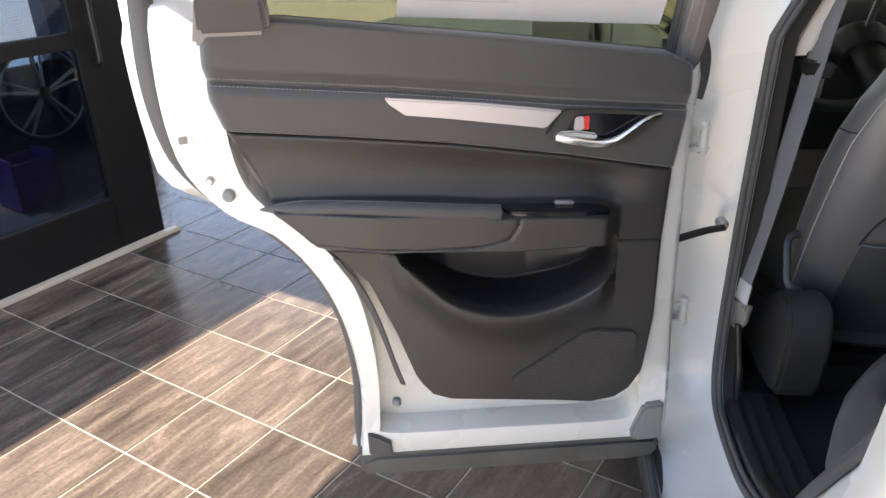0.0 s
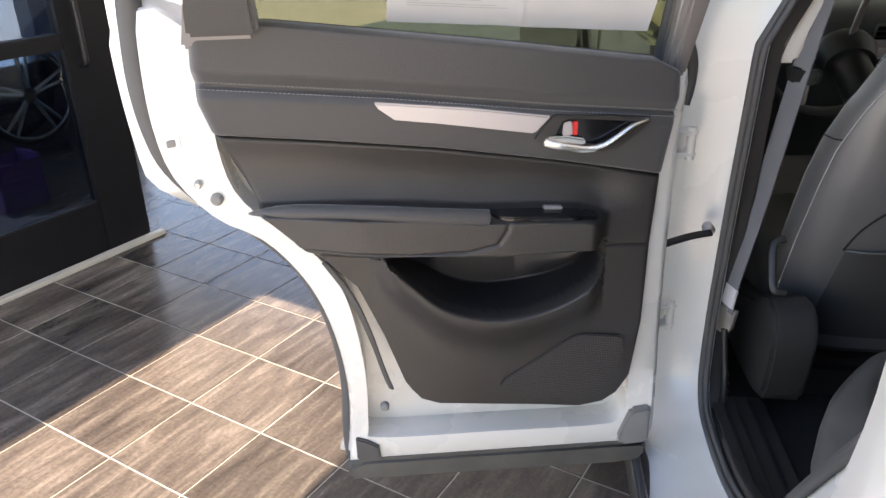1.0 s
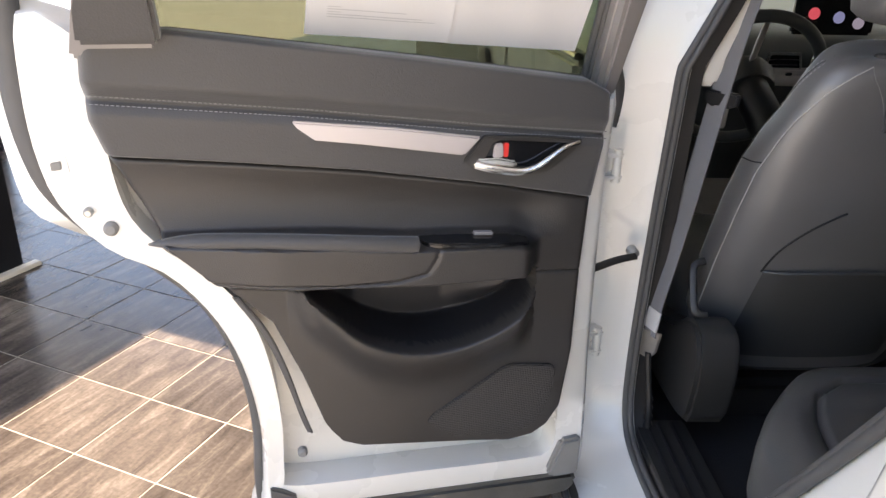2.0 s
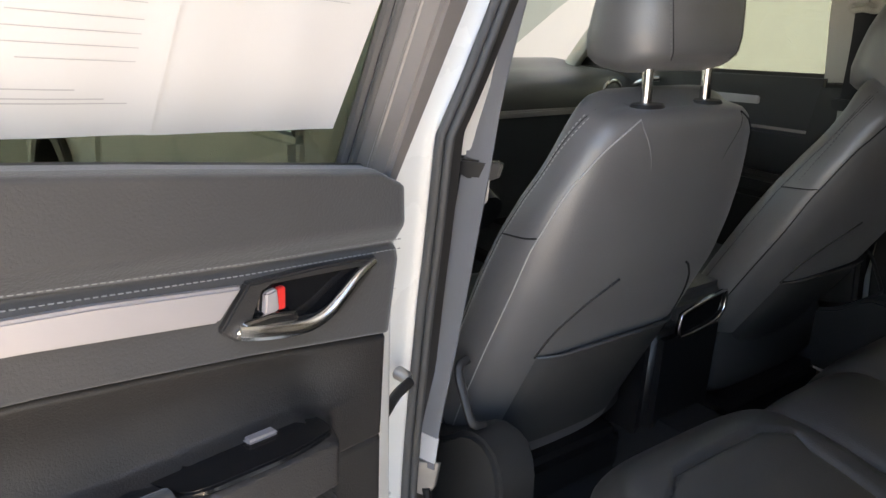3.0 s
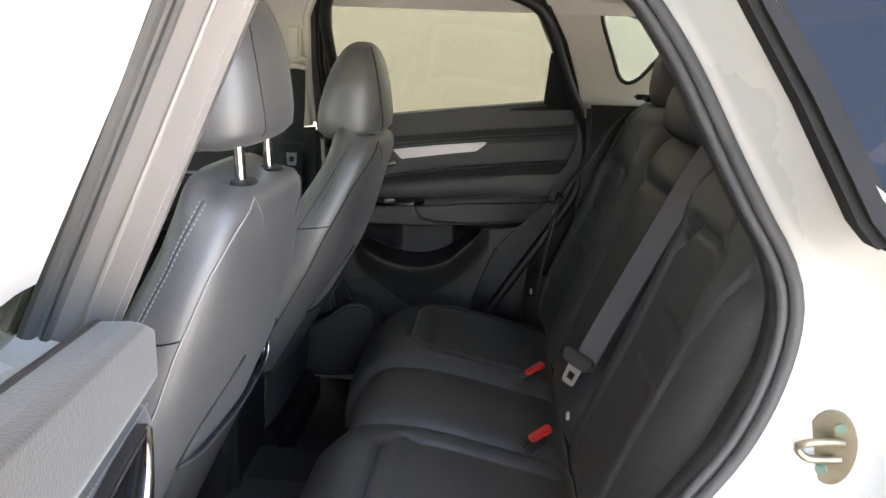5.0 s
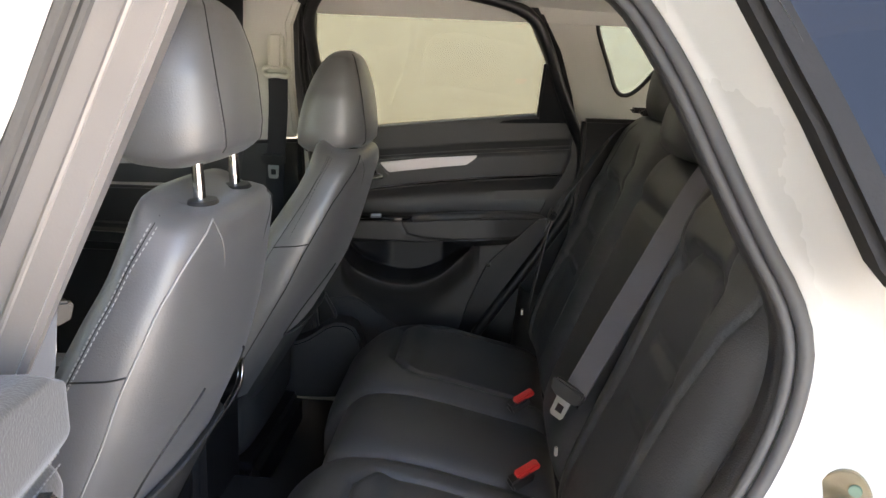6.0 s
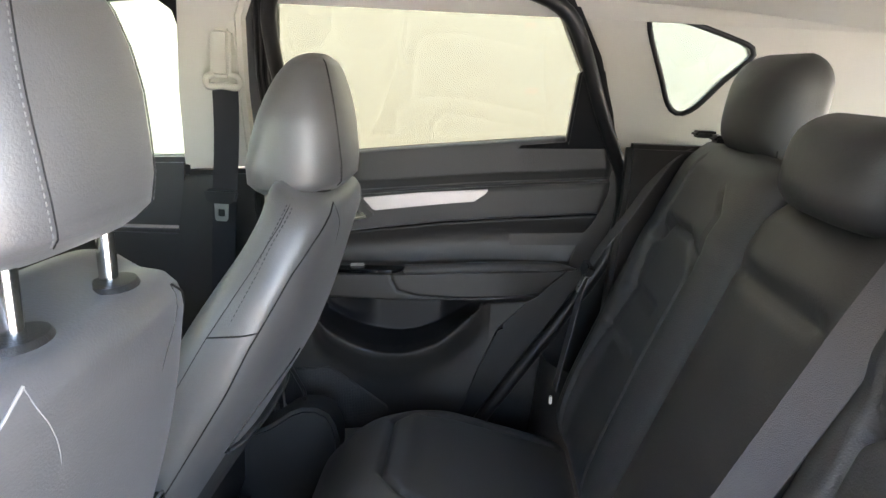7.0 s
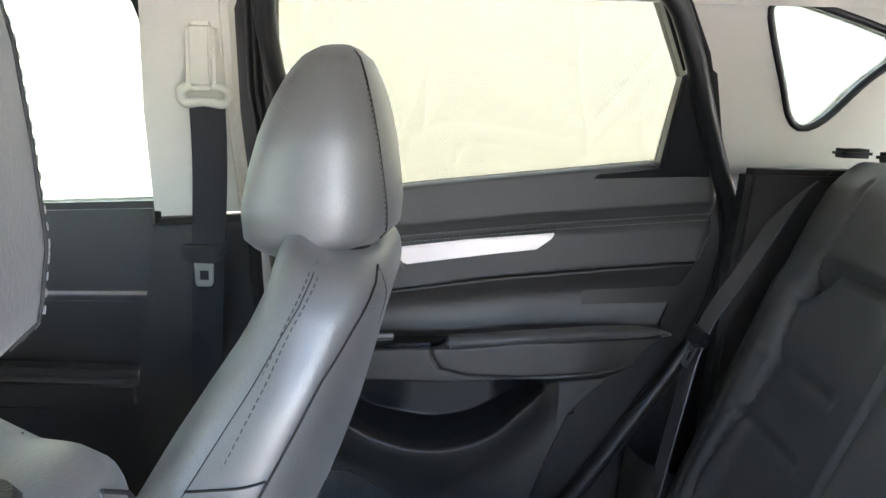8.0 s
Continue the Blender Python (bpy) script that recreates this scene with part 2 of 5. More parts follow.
def polyline(points, n):
    """n points spread evenly along straight spans."""
    P = np.array(points, float)
    s = np.concatenate([[0], np.cumsum(np.linalg.norm(np.diff(P, axis=0), axis=1))])
    q = np.linspace(0, s[-1], n)
    return np.stack([np.interp(q, s, P[:, k]) for k in range(P.shape[1])], 1)


def grid_mesh(rows, closed_u=False, caps=False, bm=None):
    """Quads over rows of points; closed_u joins each row's ends; caps closes the first and the last row."""
    bm = bm or bmesh.new()
    vs = [[bm.verts.new(p) for p in row] for row in rows]
    for a, b in zip(vs, vs[1:]):
        k = len(a)
        for i in range(k if closed_u else k - 1):
            j = (i + 1) % k
            try:
                bm.faces.new((a[i], a[j], b[j], b[i]))
            except ValueError:
                pass
    if caps:
        for row in (vs[0], vs[-1]):
            bm.faces.new(row)
    return bm


def tube(points, r, k=10, place=same, bm=None, closed=False, flat=1.0):
    """A round bar along points (3D), radius r, or a radius for each point."""
    P = [Vector(place(p)) for p in points]
    n = len(P)
    rows = []
    up = None
    for i in range(n):
        a = P[(i - 1) % n] if closed or i else P[0]
        b = P[(i + 1) % n] if closed or i < n - 1 else P[-1]
        t = (b - a).normalized()
        if up is None:
            up = t.orthogonal().normalized()
        up = (up - t * up.dot(t)).normalized()
        side = t.cross(up)
        rad = r[i] if isinstance(r, (list, tuple)) else r
        rows.append([P[i] + up * (math.cos(2 * math.pi * j / k) * rad) + side * (math.sin(2 * math.pi * j / k) * rad * flat) for j in range(k)])
    if closed:
        rows.append(rows[0])
        out = grid_mesh(rows, True, False, bm)
        bmesh.ops.remove_doubles(out, verts=out.verts, dist=1e-6)
        return out
    return grid_mesh(rows, True, True, bm)


def fill(outer, holes=()):
    """A flat bmesh in 2D (z = 0) of an outline with holes."""
    bm = bmesh.new()
    for loop in (outer, *holes):
        vs = [bm.verts.new((p[0], p[1], 0)) for p in loop]
        for i in range(len(vs)):
            bm.edges.new((vs[i], vs[(i + 1) % len(vs)]))
    bmesh.ops.triangle_fill(bm, use_beauty=True, edges=bm.edges[:])
    return bm


def slab(outer, holes, place, lo, hi, bevel=0.0):
    """A plate: an outline with holes in 2D, from depth lo to hi, put in the world by place(a, depth, b)."""
    bm = fill(outer, holes)
    ret = bmesh.ops.extrude_face_region(bm, geom=bm.faces[:])
    for g in ret["geom"]:
        if isinstance(g, bmesh.types.BMVert):
            g.co.z = 1
    if bevel:
        for v in bm.verts:
            v.co.z = lo + (hi - lo) * v.co.z
        bmesh.ops.recalc_face_normals(bm, faces=bm.faces)
        eds = [e for e in bm.edges if len(e.link_faces) == 2 and e.calc_face_angle(0) > 0.9]
        bmesh.ops.bevel(bm, geom=eds, offset=bevel, segments=2, affect="EDGES", clamp_overlap=True)
    else:
        for v in bm.verts:
            v.co.z = lo + (hi - lo) * v.co.z
    for v in bm.verts:
        v.co = Vector(place(v.co.x, v.co.z, v.co.y))
    return bm


def box(x0, x1, y0, y1, z0, z1, bevel=0.004, seg=2, place=same, bm=None):
    b = bmesh.new()
    bmesh.ops.create_cube(b, size=1)
    for v in b.verts:
        v.co = Vector(((x0 + x1) / 2 + v.co.x * (x1 - x0), (y0 + y1) / 2 + v.co.y * (y1 - y0), (z0 + z1) / 2 + v.co.z * (z1 - z0)))
    if bevel:
        bmesh.ops.bevel(b, geom=b.edges[:], offset=bevel, segments=seg, affect="EDGES", clamp_overlap=True)
    for v in b.verts:
        v.co = Vector(place(v.co))
    if bm is None:
        return b
    join(bm, b)
    return bm


def join(bm, other):
    me = bpy.data.meshes.new("tmp")
    other.to_mesh(me)
    other.free()
    bm.from_mesh(me)
    bpy.data.meshes.remove(me)
    return bm


def ribbon(points, across, width, thick=0.0014, n=40, sag=0.0):
    """A strap along points: across is the strap's breadth direction."""
    P = spline(points, n)
    A = Vector(across).normalized()
    rows = []
    for i in range(n):
        t = Vector(P[min(i + 1, n - 1)] - P[max(i - 1, 0)]).normalized()
        a = (A - t * A.dot(t)).normalized()
        nn = t.cross(a)
        c = Vector(P[i])
        h = width / 2
        rows.append([c - a * h - nn * thick, c + a * h - nn * thick, c + a * h + nn * thick, c - a * h + nn * thick])
    return grid_mesh(rows, True, True)


def bump01(x, a, b, soft):
    """1 between a and b, falling to 0 within soft outside."""
    def s(t):
        t = min(1.0, max(0.0, t))
        return t * t * (3 - 2 * t)
    return s((x - a) / soft + 1) * s((b - x) / soft + 1)


def groove(dist, width, depth):
    return -depth * math.exp(-(dist / width) ** 2)


def coons(bottom, top, left, right, nu, nv):
    """A patch of 2D points between four curves (bottom and top run from left to right, left and right from bottom to top)."""
    B, T, L, R = polyline(bottom, nu), polyline(top, nu), polyline(left, nv), polyline(right, nv)
    out = []
    for j in range(nv):
        v = j / (nv - 1)
        row = []
        for i in range(nu):
            u = i / (nu - 1)
            row.append((1 - v) * B[i] + v * T[i] + (1 - u) * L[j] + u * R[j]
                       - ((1 - u) * (1 - v) * B[0] + u * (1 - v) * B[-1] + (1 - u) * v * T[0] + u * v * T[-1]))
        out.append(row)
    return out


def seg_dist(p, a, b):
    dx, dy, ex, ey = b[0] - a[0], b[1] - a[1], p[0] - a[0], p[1] - a[1]
    t = min(1.0, max(0.0, (ex * dx + ey * dy) / max(1e-9, dx * dx + dy * dy)))
    return math.hypot(ex - t * dx, ey - t * dy)


def path_dist(p, pts):
    return min(seg_dist(p, a, b) for a, b in zip(pts, pts[1:]))


def tumble(z):
    """How far the sides lean in above the belt line."""
    return 0.45 * max(0.0, z - 1.12)


# ---- the place: floor, entrance, walls ----
TA, TB = Vector((0.907, -0.421, 0)), Vector((0.421, 0.907, 0))
T0 = Vector((-2.381, 0.583, 0))
PITCH = 0.285


def on_floor(a, b, z=0.0):
    return T0 + TA * a + TB * b + Vector((0, 0, z))


def room(p):
    return on_floor(p[0], p[1], p[2])


floor = part("floor", box(-3.99, 9, -0.57, 9, -0.16, -0.0022, 0.0, place=room), GROUT)
tagged(floor, "light grout bed under brown wood-look floor tiles", "floor", kind="structure")
ground = part("ground", box(-150, 150, -150, 150, -0.4, -0.17, 0.0), ASPHALT)
tagged(ground, "dark asphalt ground outside the building", "ground", kind="structure")
slabs = box(-60, -3.99, -0.57, 60, -0.17, -0.03, 0.0, place=room)
# Unseen southern paving, added pale to bounce sunlight into the car.
box(-60, 60, -60, -0.57, -0.17, -0.004, 0.0, place=room, bm=slabs)
yard = part("pavement", slabs, CONCRETE)
tagged(yard, "pale concrete yard, its unseen southern part added to bounce sunlight", "pavement", kind="structure")

# the entrance leaf: dark glass in a black metal frame
LEAF_A = -0.91
LEAF_B = 0.80


def leaf(p):
    return on_floor(LEAF_A + p[1], LEAF_B - p[0], p[2])


entrance = thing("door_1", "dark glass entrance door in a black metal frame, closed", "door", kind="structure")
part("stile", box(0, 0.22, -0.03, 0.03, 0.012, 2.3, 0.004, place=leaf), ALUM, entrance)
part("stile", box(1.55, 1.70, -0.03, 0.03, 0.012, 2.3, 0.004, place=leaf), ALUM, entrance)
part("bottom_rail", box(0.22, 1.55, -0.028, 0.028, 0.012, 0.24, 0.004, place=leaf), ALUM, entrance)
part("middle_rail", box(0.22, 1.55, -0.028, 0.028, 0.87, 0.93, 0.004, place=leaf), ALUM, entrance)
part("top_rail", box(0.22, 1.55, -0.028, 0.028, 2.2, 2.3, 0.004, place=leaf), ALUM, entrance)
part("pane", box(0.22, 1.55, -0.005, 0.005, 0.24, 0.87, 0.0, place=leaf), CLEARBLUE, entrance, "pale blue glass pane")
part("pane", box(0.22, 1.55, -0.005, 0.005, 0.93, 2.2, 0.0, place=leaf), CLEARBLUE, entrance, "pale blue glass pane")
handle = tube(spline([(0.16, 0.03, 0.80), (0.16, 0.06, 0.81), (0.16, 0.065, 0.84), (0.16, 0.065, 1.05), (0.16, 0.06, 1.09), (0.16, 0.03, 1.10)], 30), 0.011, place=leaf)
part("pull_handle", handle, BLACK, entrance)
# Added dark sheet, standing in for the dark reflections in the lower pane.
mat = part("entrance_mat", box(-2.45, -1.0, -2.2, 0.74, -0.002, 0.012, 0.004, place=room), NAVY_SHEET)
tagged(mat, "dark blue sheet added on the tiles for dark reflections in the glass", "mat")
plinth = thing("display_plinth", "low dark blue display plinth standing outside the glass door", "plinth")
part("body", box(-2.95, -2.50, -2.2, 2.0, 0.0, 0.52, 0.012, place=room), NAVY, plinth)
part("top_board", box(-2.98, -2.47, -2.23, 2.03, 0.522, 0.56, 0.006, place=room), NAVY, plinth)
crate = thing("crate", "small purple plastic crate outside the glass door", "crate")
for b0, b1 in ((0.585, 0.597), (0.805, 0.817)):
    part("side", box(-1.86, -1.66, b0, b1, 0.016, 0.28, 0.004, place=room), PURPLE, crate)
for a0, a1 in ((-1.86, -1.848), (-1.672, -1.66)):
    part("side", box(a0, a1, 0.599, 0.803, 0.016, 0.26, 0.004, place=room), PURPLE, crate)
part("bottom", box(-1.846, -1.674, 0.599, 0.803, 0.014, 0.024, 0.002, place=room), PURPLE, crate)


def shown_wheel(p):
    return on_floor(-2.40 + p[1], 1.24 + p[0], 0.40 + p[2])


alloy = thing("alloy_wheel", "dark alloy wheel leaning on the plinth outside the glass", "wheel")
part("rim", tube([(0.27 * math.cos(q), 0.0, 0.27 * math.sin(q)) for q in [2 * math.pi * k / 48 for k in range(48)]], 0.022, 10, shown_wheel, closed=True), BLACK, alloy, "", 80)
part("rim_edge", tube([(0.255 * math.cos(q), 0.02, 0.255 * math.sin(q)) for q in [2 * math.pi * k / 48 for k in range(48)]], 0.006, 8, shown_wheel, closed=True), STEEL, alloy, "bright machined rim edge", 80)
for k in range(5):
    for off in (-0.13, 0.13):
        q = 2 * math.pi * k / 5 + off + 0.3
        part("spoke", tube([(0.04 * math.cos(q - off * 0.6), 0.02, 0.04 * math.sin(q - off * 0.6)), (0.25 * math.cos(q), 0.012, 0.25 * math.sin(q))], [0.013, 0.009], 6, shown_wheel), STEEL, alloy)
part("hub_cap", tube([(0, 0.0, 0), (0, 0.03, 0), (0, 0.036, 0)], [0.045, 0.042, 0.03], 18, shown_wheel), BLACK, alloy)
hoop = thing("stand_hoop", "black tubular hoop fixed to the plinth above the wheel", "hoop")
part("tube", tube(spline([on_floor(-2.6, 1.34, 0.556), on_floor(-2.6, 1.345, 0.60), on_floor(-2.6, 1.37, 0.635), on_floor(-2.6, 1.45, 0.635), on_floor(-2.6, 1.475, 0.60), on_floor(-2.6, 1.48, 0.556)], 30), 0.014, 8), BLACK, hoop)
post = thing("canopy_post", "square blue-grey canopy post on the concrete yard", "post")
part("shaft", box(-5.32, -5.06, 2.95, 3.21, -0.03, 3.4, 0.01, place=room), POST_PAINT, post)
part("foot", box(-5.36, -5.02, 2.91, 3.25, -0.032, 0.12, 0.01, place=room), POST_PAINT, post)
strip = part("threshold", box(-0.05, 1.9, 0.035, 0.075, -0.003, 0.018, 0.004, place=leaf), WHITEPL)
tagged(strip, "pale threshold strip along the foot of the entrance", "threshold", kind="structure")
lintel = part("wall_header", box(0, 1.70, -0.12, 0.015, 2.3, 3.2, 0.0, place=leaf), WALL)
tagged(lintel, "plain painted wall above the entrance door", "wall", kind="structure")
# Unseen roof, added to shade car and yard; its hole shapes the sun patch.
roof_bm = slab([(-1.05, -1.9), (0.55, -1.9), (0.55, -0.75), (3.3, -0.75), (3.3, 4.8), (-8.0, 4.8), (-8.0, 0.66), (-1.05, 0.66)], ([(-0.85, -0.72), (0.042, -0.72), (0.042, 0.62), (-0.85, 0.62)],), lambda a, d, b: on_floor(a, b, d), 3.2, 3.35)
roof = part("ceiling", roof_bm, WALL)
tagged(roof, "plain white ceiling, added unseen, its opening shapes the sun patch", "ceiling", kind="structure")
front = part("wall_north", box(-0.87, 4.6, 4.6, 4.8, -0.002, 3.19, 0.0, place=room), WALL)
tagged(front, "plain white showroom wall ahead of the car", "wall", kind="structure")
lawn = part("lawn", box(-60, -3.0, 19.0, 60, -0.06, 0.02, 0.0, place=room), GRASS)
tagged(lawn, "green lawn beyond the concrete yard", "lawn", kind="structure")
kerb = part("kerb", box(-60, -3.0, 18.75, 18.99, -0.06, 0.09, 0.02, place=room), KERB)
tagged(kerb, "pale yellow kerb along the lawn", "kerb", kind="structure")
east = part("wall_east", box(4.6, 4.8, -9, 9, -0.006, 4.5, 0.0, place=room), CREAM_WALL)
tagged(east, "plain white wall beyond the car in daylight", "wall", kind="structure")

# ---- the left side of the car body round the open door ----
car = thing("car", "pearl white crossover with black leather interior and open door", "car")

APERTURE = spline([(0.02, 0.338), (0.085, 0.35), (0.12, 0.395), (0.13, 0.46), (0.13, 0.56), (0.12, 0.70), (0.105, 0.86), (0.093, 0.96),
                   (0.078, 1.10), (0.072, 1.19), (0.072, 1.27), (0.072, 1.35), (0.06, 1.43), (0.015, 1.485), (-0.08, 1.50), (-0.22, 1.50),
                   (-0.36, 1.487), (-0.46, 1.465), (-0.515, 1.435), (-0.55, 1.39), (-0.582, 1.335), (-0.618, 1.26), (-0.65, 1.197), (-0.673, 1.155), (-0.684, 1.11),
                   (-0.684, 1.06), (-0.672, 1.0), (-0.648, 0.937), (-0.605, 0.865), (-0.545, 0.77), (-0.48, 0.67), (-0.42, 0.575), (-0.36, 0.48),
                   (-0.28, 0.40), (-0.16, 0.352), (-0.06, 0.338)], 150, closed=True)


def smooth01(t):
    t = min(1.0, max(0.0, t))
    return t * t * (3 - 2 * t)


def ring(offsets, xs, loop=APERTURE):
    """The aperture's outline, spread by offsets(y, z) and put at xs(y, z)."""
    n = len(loop)
    out = []
    for i in range(n):
        t = loop[(i + 2) % n] - loop[i - 2]
        nrm = np.array([t[1], -t[0]]) / np.linalg.norm(t)
        y, z = loop[i]
        o = offsets(y, z)
        yy, zz = y - nrm[0] * -o, z - nrm[1] * -o
        out.append(Vector((xs(y, z) + tumble(z), yy, zz)))
    return out


def low_c(y, z):
    """1 on the broad lower rear part of the opening."""
    return smooth01((-0.30 - y) / 0.15) * smooth01((1.2 - z) / 0.12)


def offs(b, c):
    return lambda y, z: b + (c - b) * low_c(y, z)


sgn = 1.0
probe = ring(lambda y, z: 0.05, lambda y, z: 0)
if sum(p.y for p in probe if p.y > 0) < sum(p[0] for p in APERTURE if p[0] > 0):
    sgn = -1.0
R = lambda b, c, xb, xc: ring(lambda y, z: sgn * offs(b, c)(y, z), offs(xb, xc))


def lip(b, c, xb, xc):
    """The outer lip of the frame, which stays narrow beside the quarter glass."""
    def off(y, z):
        k = smooth01((-0.42 - y) / 0.1) * smooth01((z - 1.14) / 0.1)
        return sgn * (offs(b, c)(y, z) * (1 - k) + 0.064 * k)
    return ring(off, offs(xb, xc))


jamb_rows = [R(0.0, 0.0, -0.722, -0.722), R(0.004, 0.004, -0.728, -0.728), R(0.016, 0.02, -0.742, -0.735), R(0.024, 0.05, -0.765, -0.74), R(0.032, 0.10, -0.80, -0.752),
             R(0.044, 0.128, -0.835, -0.78), R(0.052, 0.138, -0.862, -0.83), R(0.062, 0.148, -0.878, -0.878), lip(0.085, 0.165, -0.884, -0.892), lip(0.11, 0.24, -0.886, -0.90)]
part("door_frame", grid_mesh(jamb_rows, True), PAINT, car, "pearl white painted door frame", 60)
part("weatherstrip", tube(R(0.006, 0.006, -0.738, -0.738), 0.0075, 10, closed=True), RUBBER, car, "grey rubber door seal", 80)
part("weatherstrip", tube(R(-0.006, -0.006, -0.731, -0.731), 0.006, 8, closed=True), RUBBER, car, "grey rubber door seal", 80)


def R3(o, x):
    return ring(lambda y, z: sgn * (o + (0.012 - o) * smooth01((y + 0.02) / 0.06)), lambda y, z: x)


trim_rows = [R3(-0.002, -0.722), R3(-0.010, -0.718), R3(-0.013, -0.71), R3(-0.012, -0.694)]
part("frame_trim", grid_mesh(trim_rows, True), PLASTIC, car, "dark plastic trim round the opening", 60)

# sill tread, floor, tunnel
part("sill_tread", box(-0.72, -0.60, -0.32, 0.14, 0.325, 0.352, 0.008), DARKTRIM, car)
for x in (-0.69, -0.665, -0.635):
    part("tread_rib", box(x - 0.004, x + 0.004, -0.30, 0.12, 0.350, 0.357, 0.002), BLACK, car)
part("floor_carpet", box(-0.66, 0.72, -0.55, 1.3, 0.27, 0.33, 0.01), CARPET, car)
part("tunnel", grid_mesh([[Vector((x, y, z)) for x, z in ((-0.16, 0.32), (-0.12, 0.40), (-0.07, 0.44), (0.07, 0.44), (0.12, 0.40), (0.16, 0.32))] for y in (-0.5, 0.1, 0.2, 1.2)]), CARPET, car)
part("rocker", box(-0.895, -0.74, -0.30, 1.3, 0.19, 0.285, 0.02), PLASTIC, car)
part("rocker_seal", box(-0.898, -0.882, -0.30, 0.30, 0.272, 0.30, 0.005), RUBBER, car)
part("underbody", box(-0.85, 0.85, -1.6, 2.3, 0.20, 0.265, 0.02), BLACK, car)

# striker on the rear jamb
STR = Vector((-0.748, -0.746, 0.958))


def striker(p):
    return STR + Vector((-0.85, 0.53, 0)) * p[1] + Vector((0.53, 0.85, 0)) * p[0] + Vector((0, 0, p[2]))


plate = [(0.030 * math.cos(a) * (1.0 if math.cos(a) > 0 else 0.8), 0.043 * math.sin(a)) for a in [2 * math.pi * k / 28 for k in range(28)]]
st = part("striker", slab(plate, (), lambda a, d, b: striker((a, d, b)), 0.0, 0.006, 0.0015), ZINC, car, "yellow zinc door striker plate")
part("loop", tube(spline([(-0.010, 0.004, 0.010), (0.002, 0.014, 0.011), (0.020, 0.026, 0.008), (0.030, 0.026, 0.0), (0.020, 0.024, -0.010), (0.002, 0.012, -0.011), (-0.010, 0.004, -0.010)], 26), 0.0045, place=striker), ZINC, st)
for b in (0.026, -0.026):
    part("screw", slab([(0.006 * math.cos(a) - 0.006 * (1 if b > 0 else -1), b + 0.006 * math.sin(a)) for a in [2 * math.pi * k / 14 for k in range(14)]], (), lambda a, d, c: striker((a, d, c)), 0.006, 0.0095, 0.001), GREEN, st)

# quarter glass on the left rear, outside
def left_side(a, d, b):
    return Vector((-0.90 + d + tumble(b), a, b))


QUARTER = [(-0.555, 1.49), (-0.585, 1.42), (-0.638, 1.32), (-0.684, 1.22), (-0.705, 1.195), (-0.735, 1.205), (-0.80, 1.27), (-0.93, 1.40), (-0.95, 1.43), (-0.91, 1.47), (-0.66, 1.53), (-0.575, 1.53)]
QUARTER_IN = [(-0.595, 1.49), (-0.62, 1.42), (-0.663, 1.342), (-0.708, 1.25), (-0.722, 1.232), (-0.735, 1.237), (-0.79, 1.295), (-0.90, 1.40), (-0.915, 1.425), (-0.89, 1.445), (-0.66, 1.505), (-0.605, 1.505)]
part("quarter_moulding", slab(QUARTER, (QUARTER_IN,), left_side, 0.0, 0.045, 0.010), MOULDING, car, "black rubber moulding round the quarter glass")
part("quarter_glass", slab(QUARTER_IN, (), left_side, 0.012, 0.018), BROWN, car, "dark tinted quarter glass")

# the outer skin: quarter panel behind, roof, far side
part("quarter_panel", slab([(-0.84, 0.62), (-0.84, 1.16), (-1.0, 1.2), (-1.75, 1.2), (-1.8, 0.62), (-1.32, 0.62), (-1.2, 0.80), (-1.0, 0.86), (-0.9, 0.84)], (), left_side, 0.0, 0.03, 0.006), PAINT, car)
roof_rows = []
for y, z, w in ((0.95, 1.46, 0.52), (0.7, 1.55, 0.56), (0.3, 1.615, 0.585), (-0.2, 1.63, 0.59), (-0.8, 1.61, 0.58), (-1.4, 1.55, 0.55), (-1.75, 1.47, 0.52)):
    roof_rows.append([Vector((w * math.sin(q) / math.sin(1.2) * 1.02, y, z - 0.10 * (1 - math.cos(q)))) for q in np.linspace(-1.2, 1.2, 21)])
part("roof_panel", grid_mesh(roof_rows), PAINT, car, "pearl white roof panel", 60)
liner_rows = [[p + Vector((0, 0, -0.045)) for p in row] for row in roof_rows]
part("headliner", grid_mesh(liner_rows), LINER, car, "light grey cloth headliner", 60)
for s in (-1, 1):
    rail = [[Vector((s * (0.625 - 0.03 * k), y, 1.475 + 0.035 * k + (0.0 if y < 0.3 else -0.1 * (y - 0.3)))) for y in np.linspace(-1.6, 0.9, 26)] for k in (0, 0.4, 1.0, 1.6, 2.4)]
    part("roof_side_trim", grid_mesh(rail), LINER, car, "", 70)

part("roof_side_trim", grid_mesh([[Vector((x, y, z)) for y in (-1.6, -1.1, -0.52)] for x, z in ((0.70, 1.508), (0.66, 1.500), (0.60, 1.497))]), LINER, car, "", 70)

# front door skin, fender and wheel on the near side
part("front_door_skin", slab([(0.225, 0.30), (0.19, 0.9), (0.185, 1.115), (1.25, 1.06), (1.32, 0.85), (1.30, 0.32)], (), lambda a, d, b: Vector((-0.905 + d, a, b)), 0.0, 0.05, 0.012), PAINT, car)
part("belt_moulding", tube([Vector((-0.897, 0.185, 1.121)), Vector((-0.897, 0.7, 1.094)), Vector((-0.895, 1.24, 1.066))], 0.008, 8), CHROME, car, "bright moulding along the front window")
NEAR_FW = [(0.20, 1.125), (0.215, 1.40), (0.24, 1.465), (0.30, 1.49), (0.62, 1.47), (0.83, 1.37), (1.06, 1.20), (1.15, 1.085)]
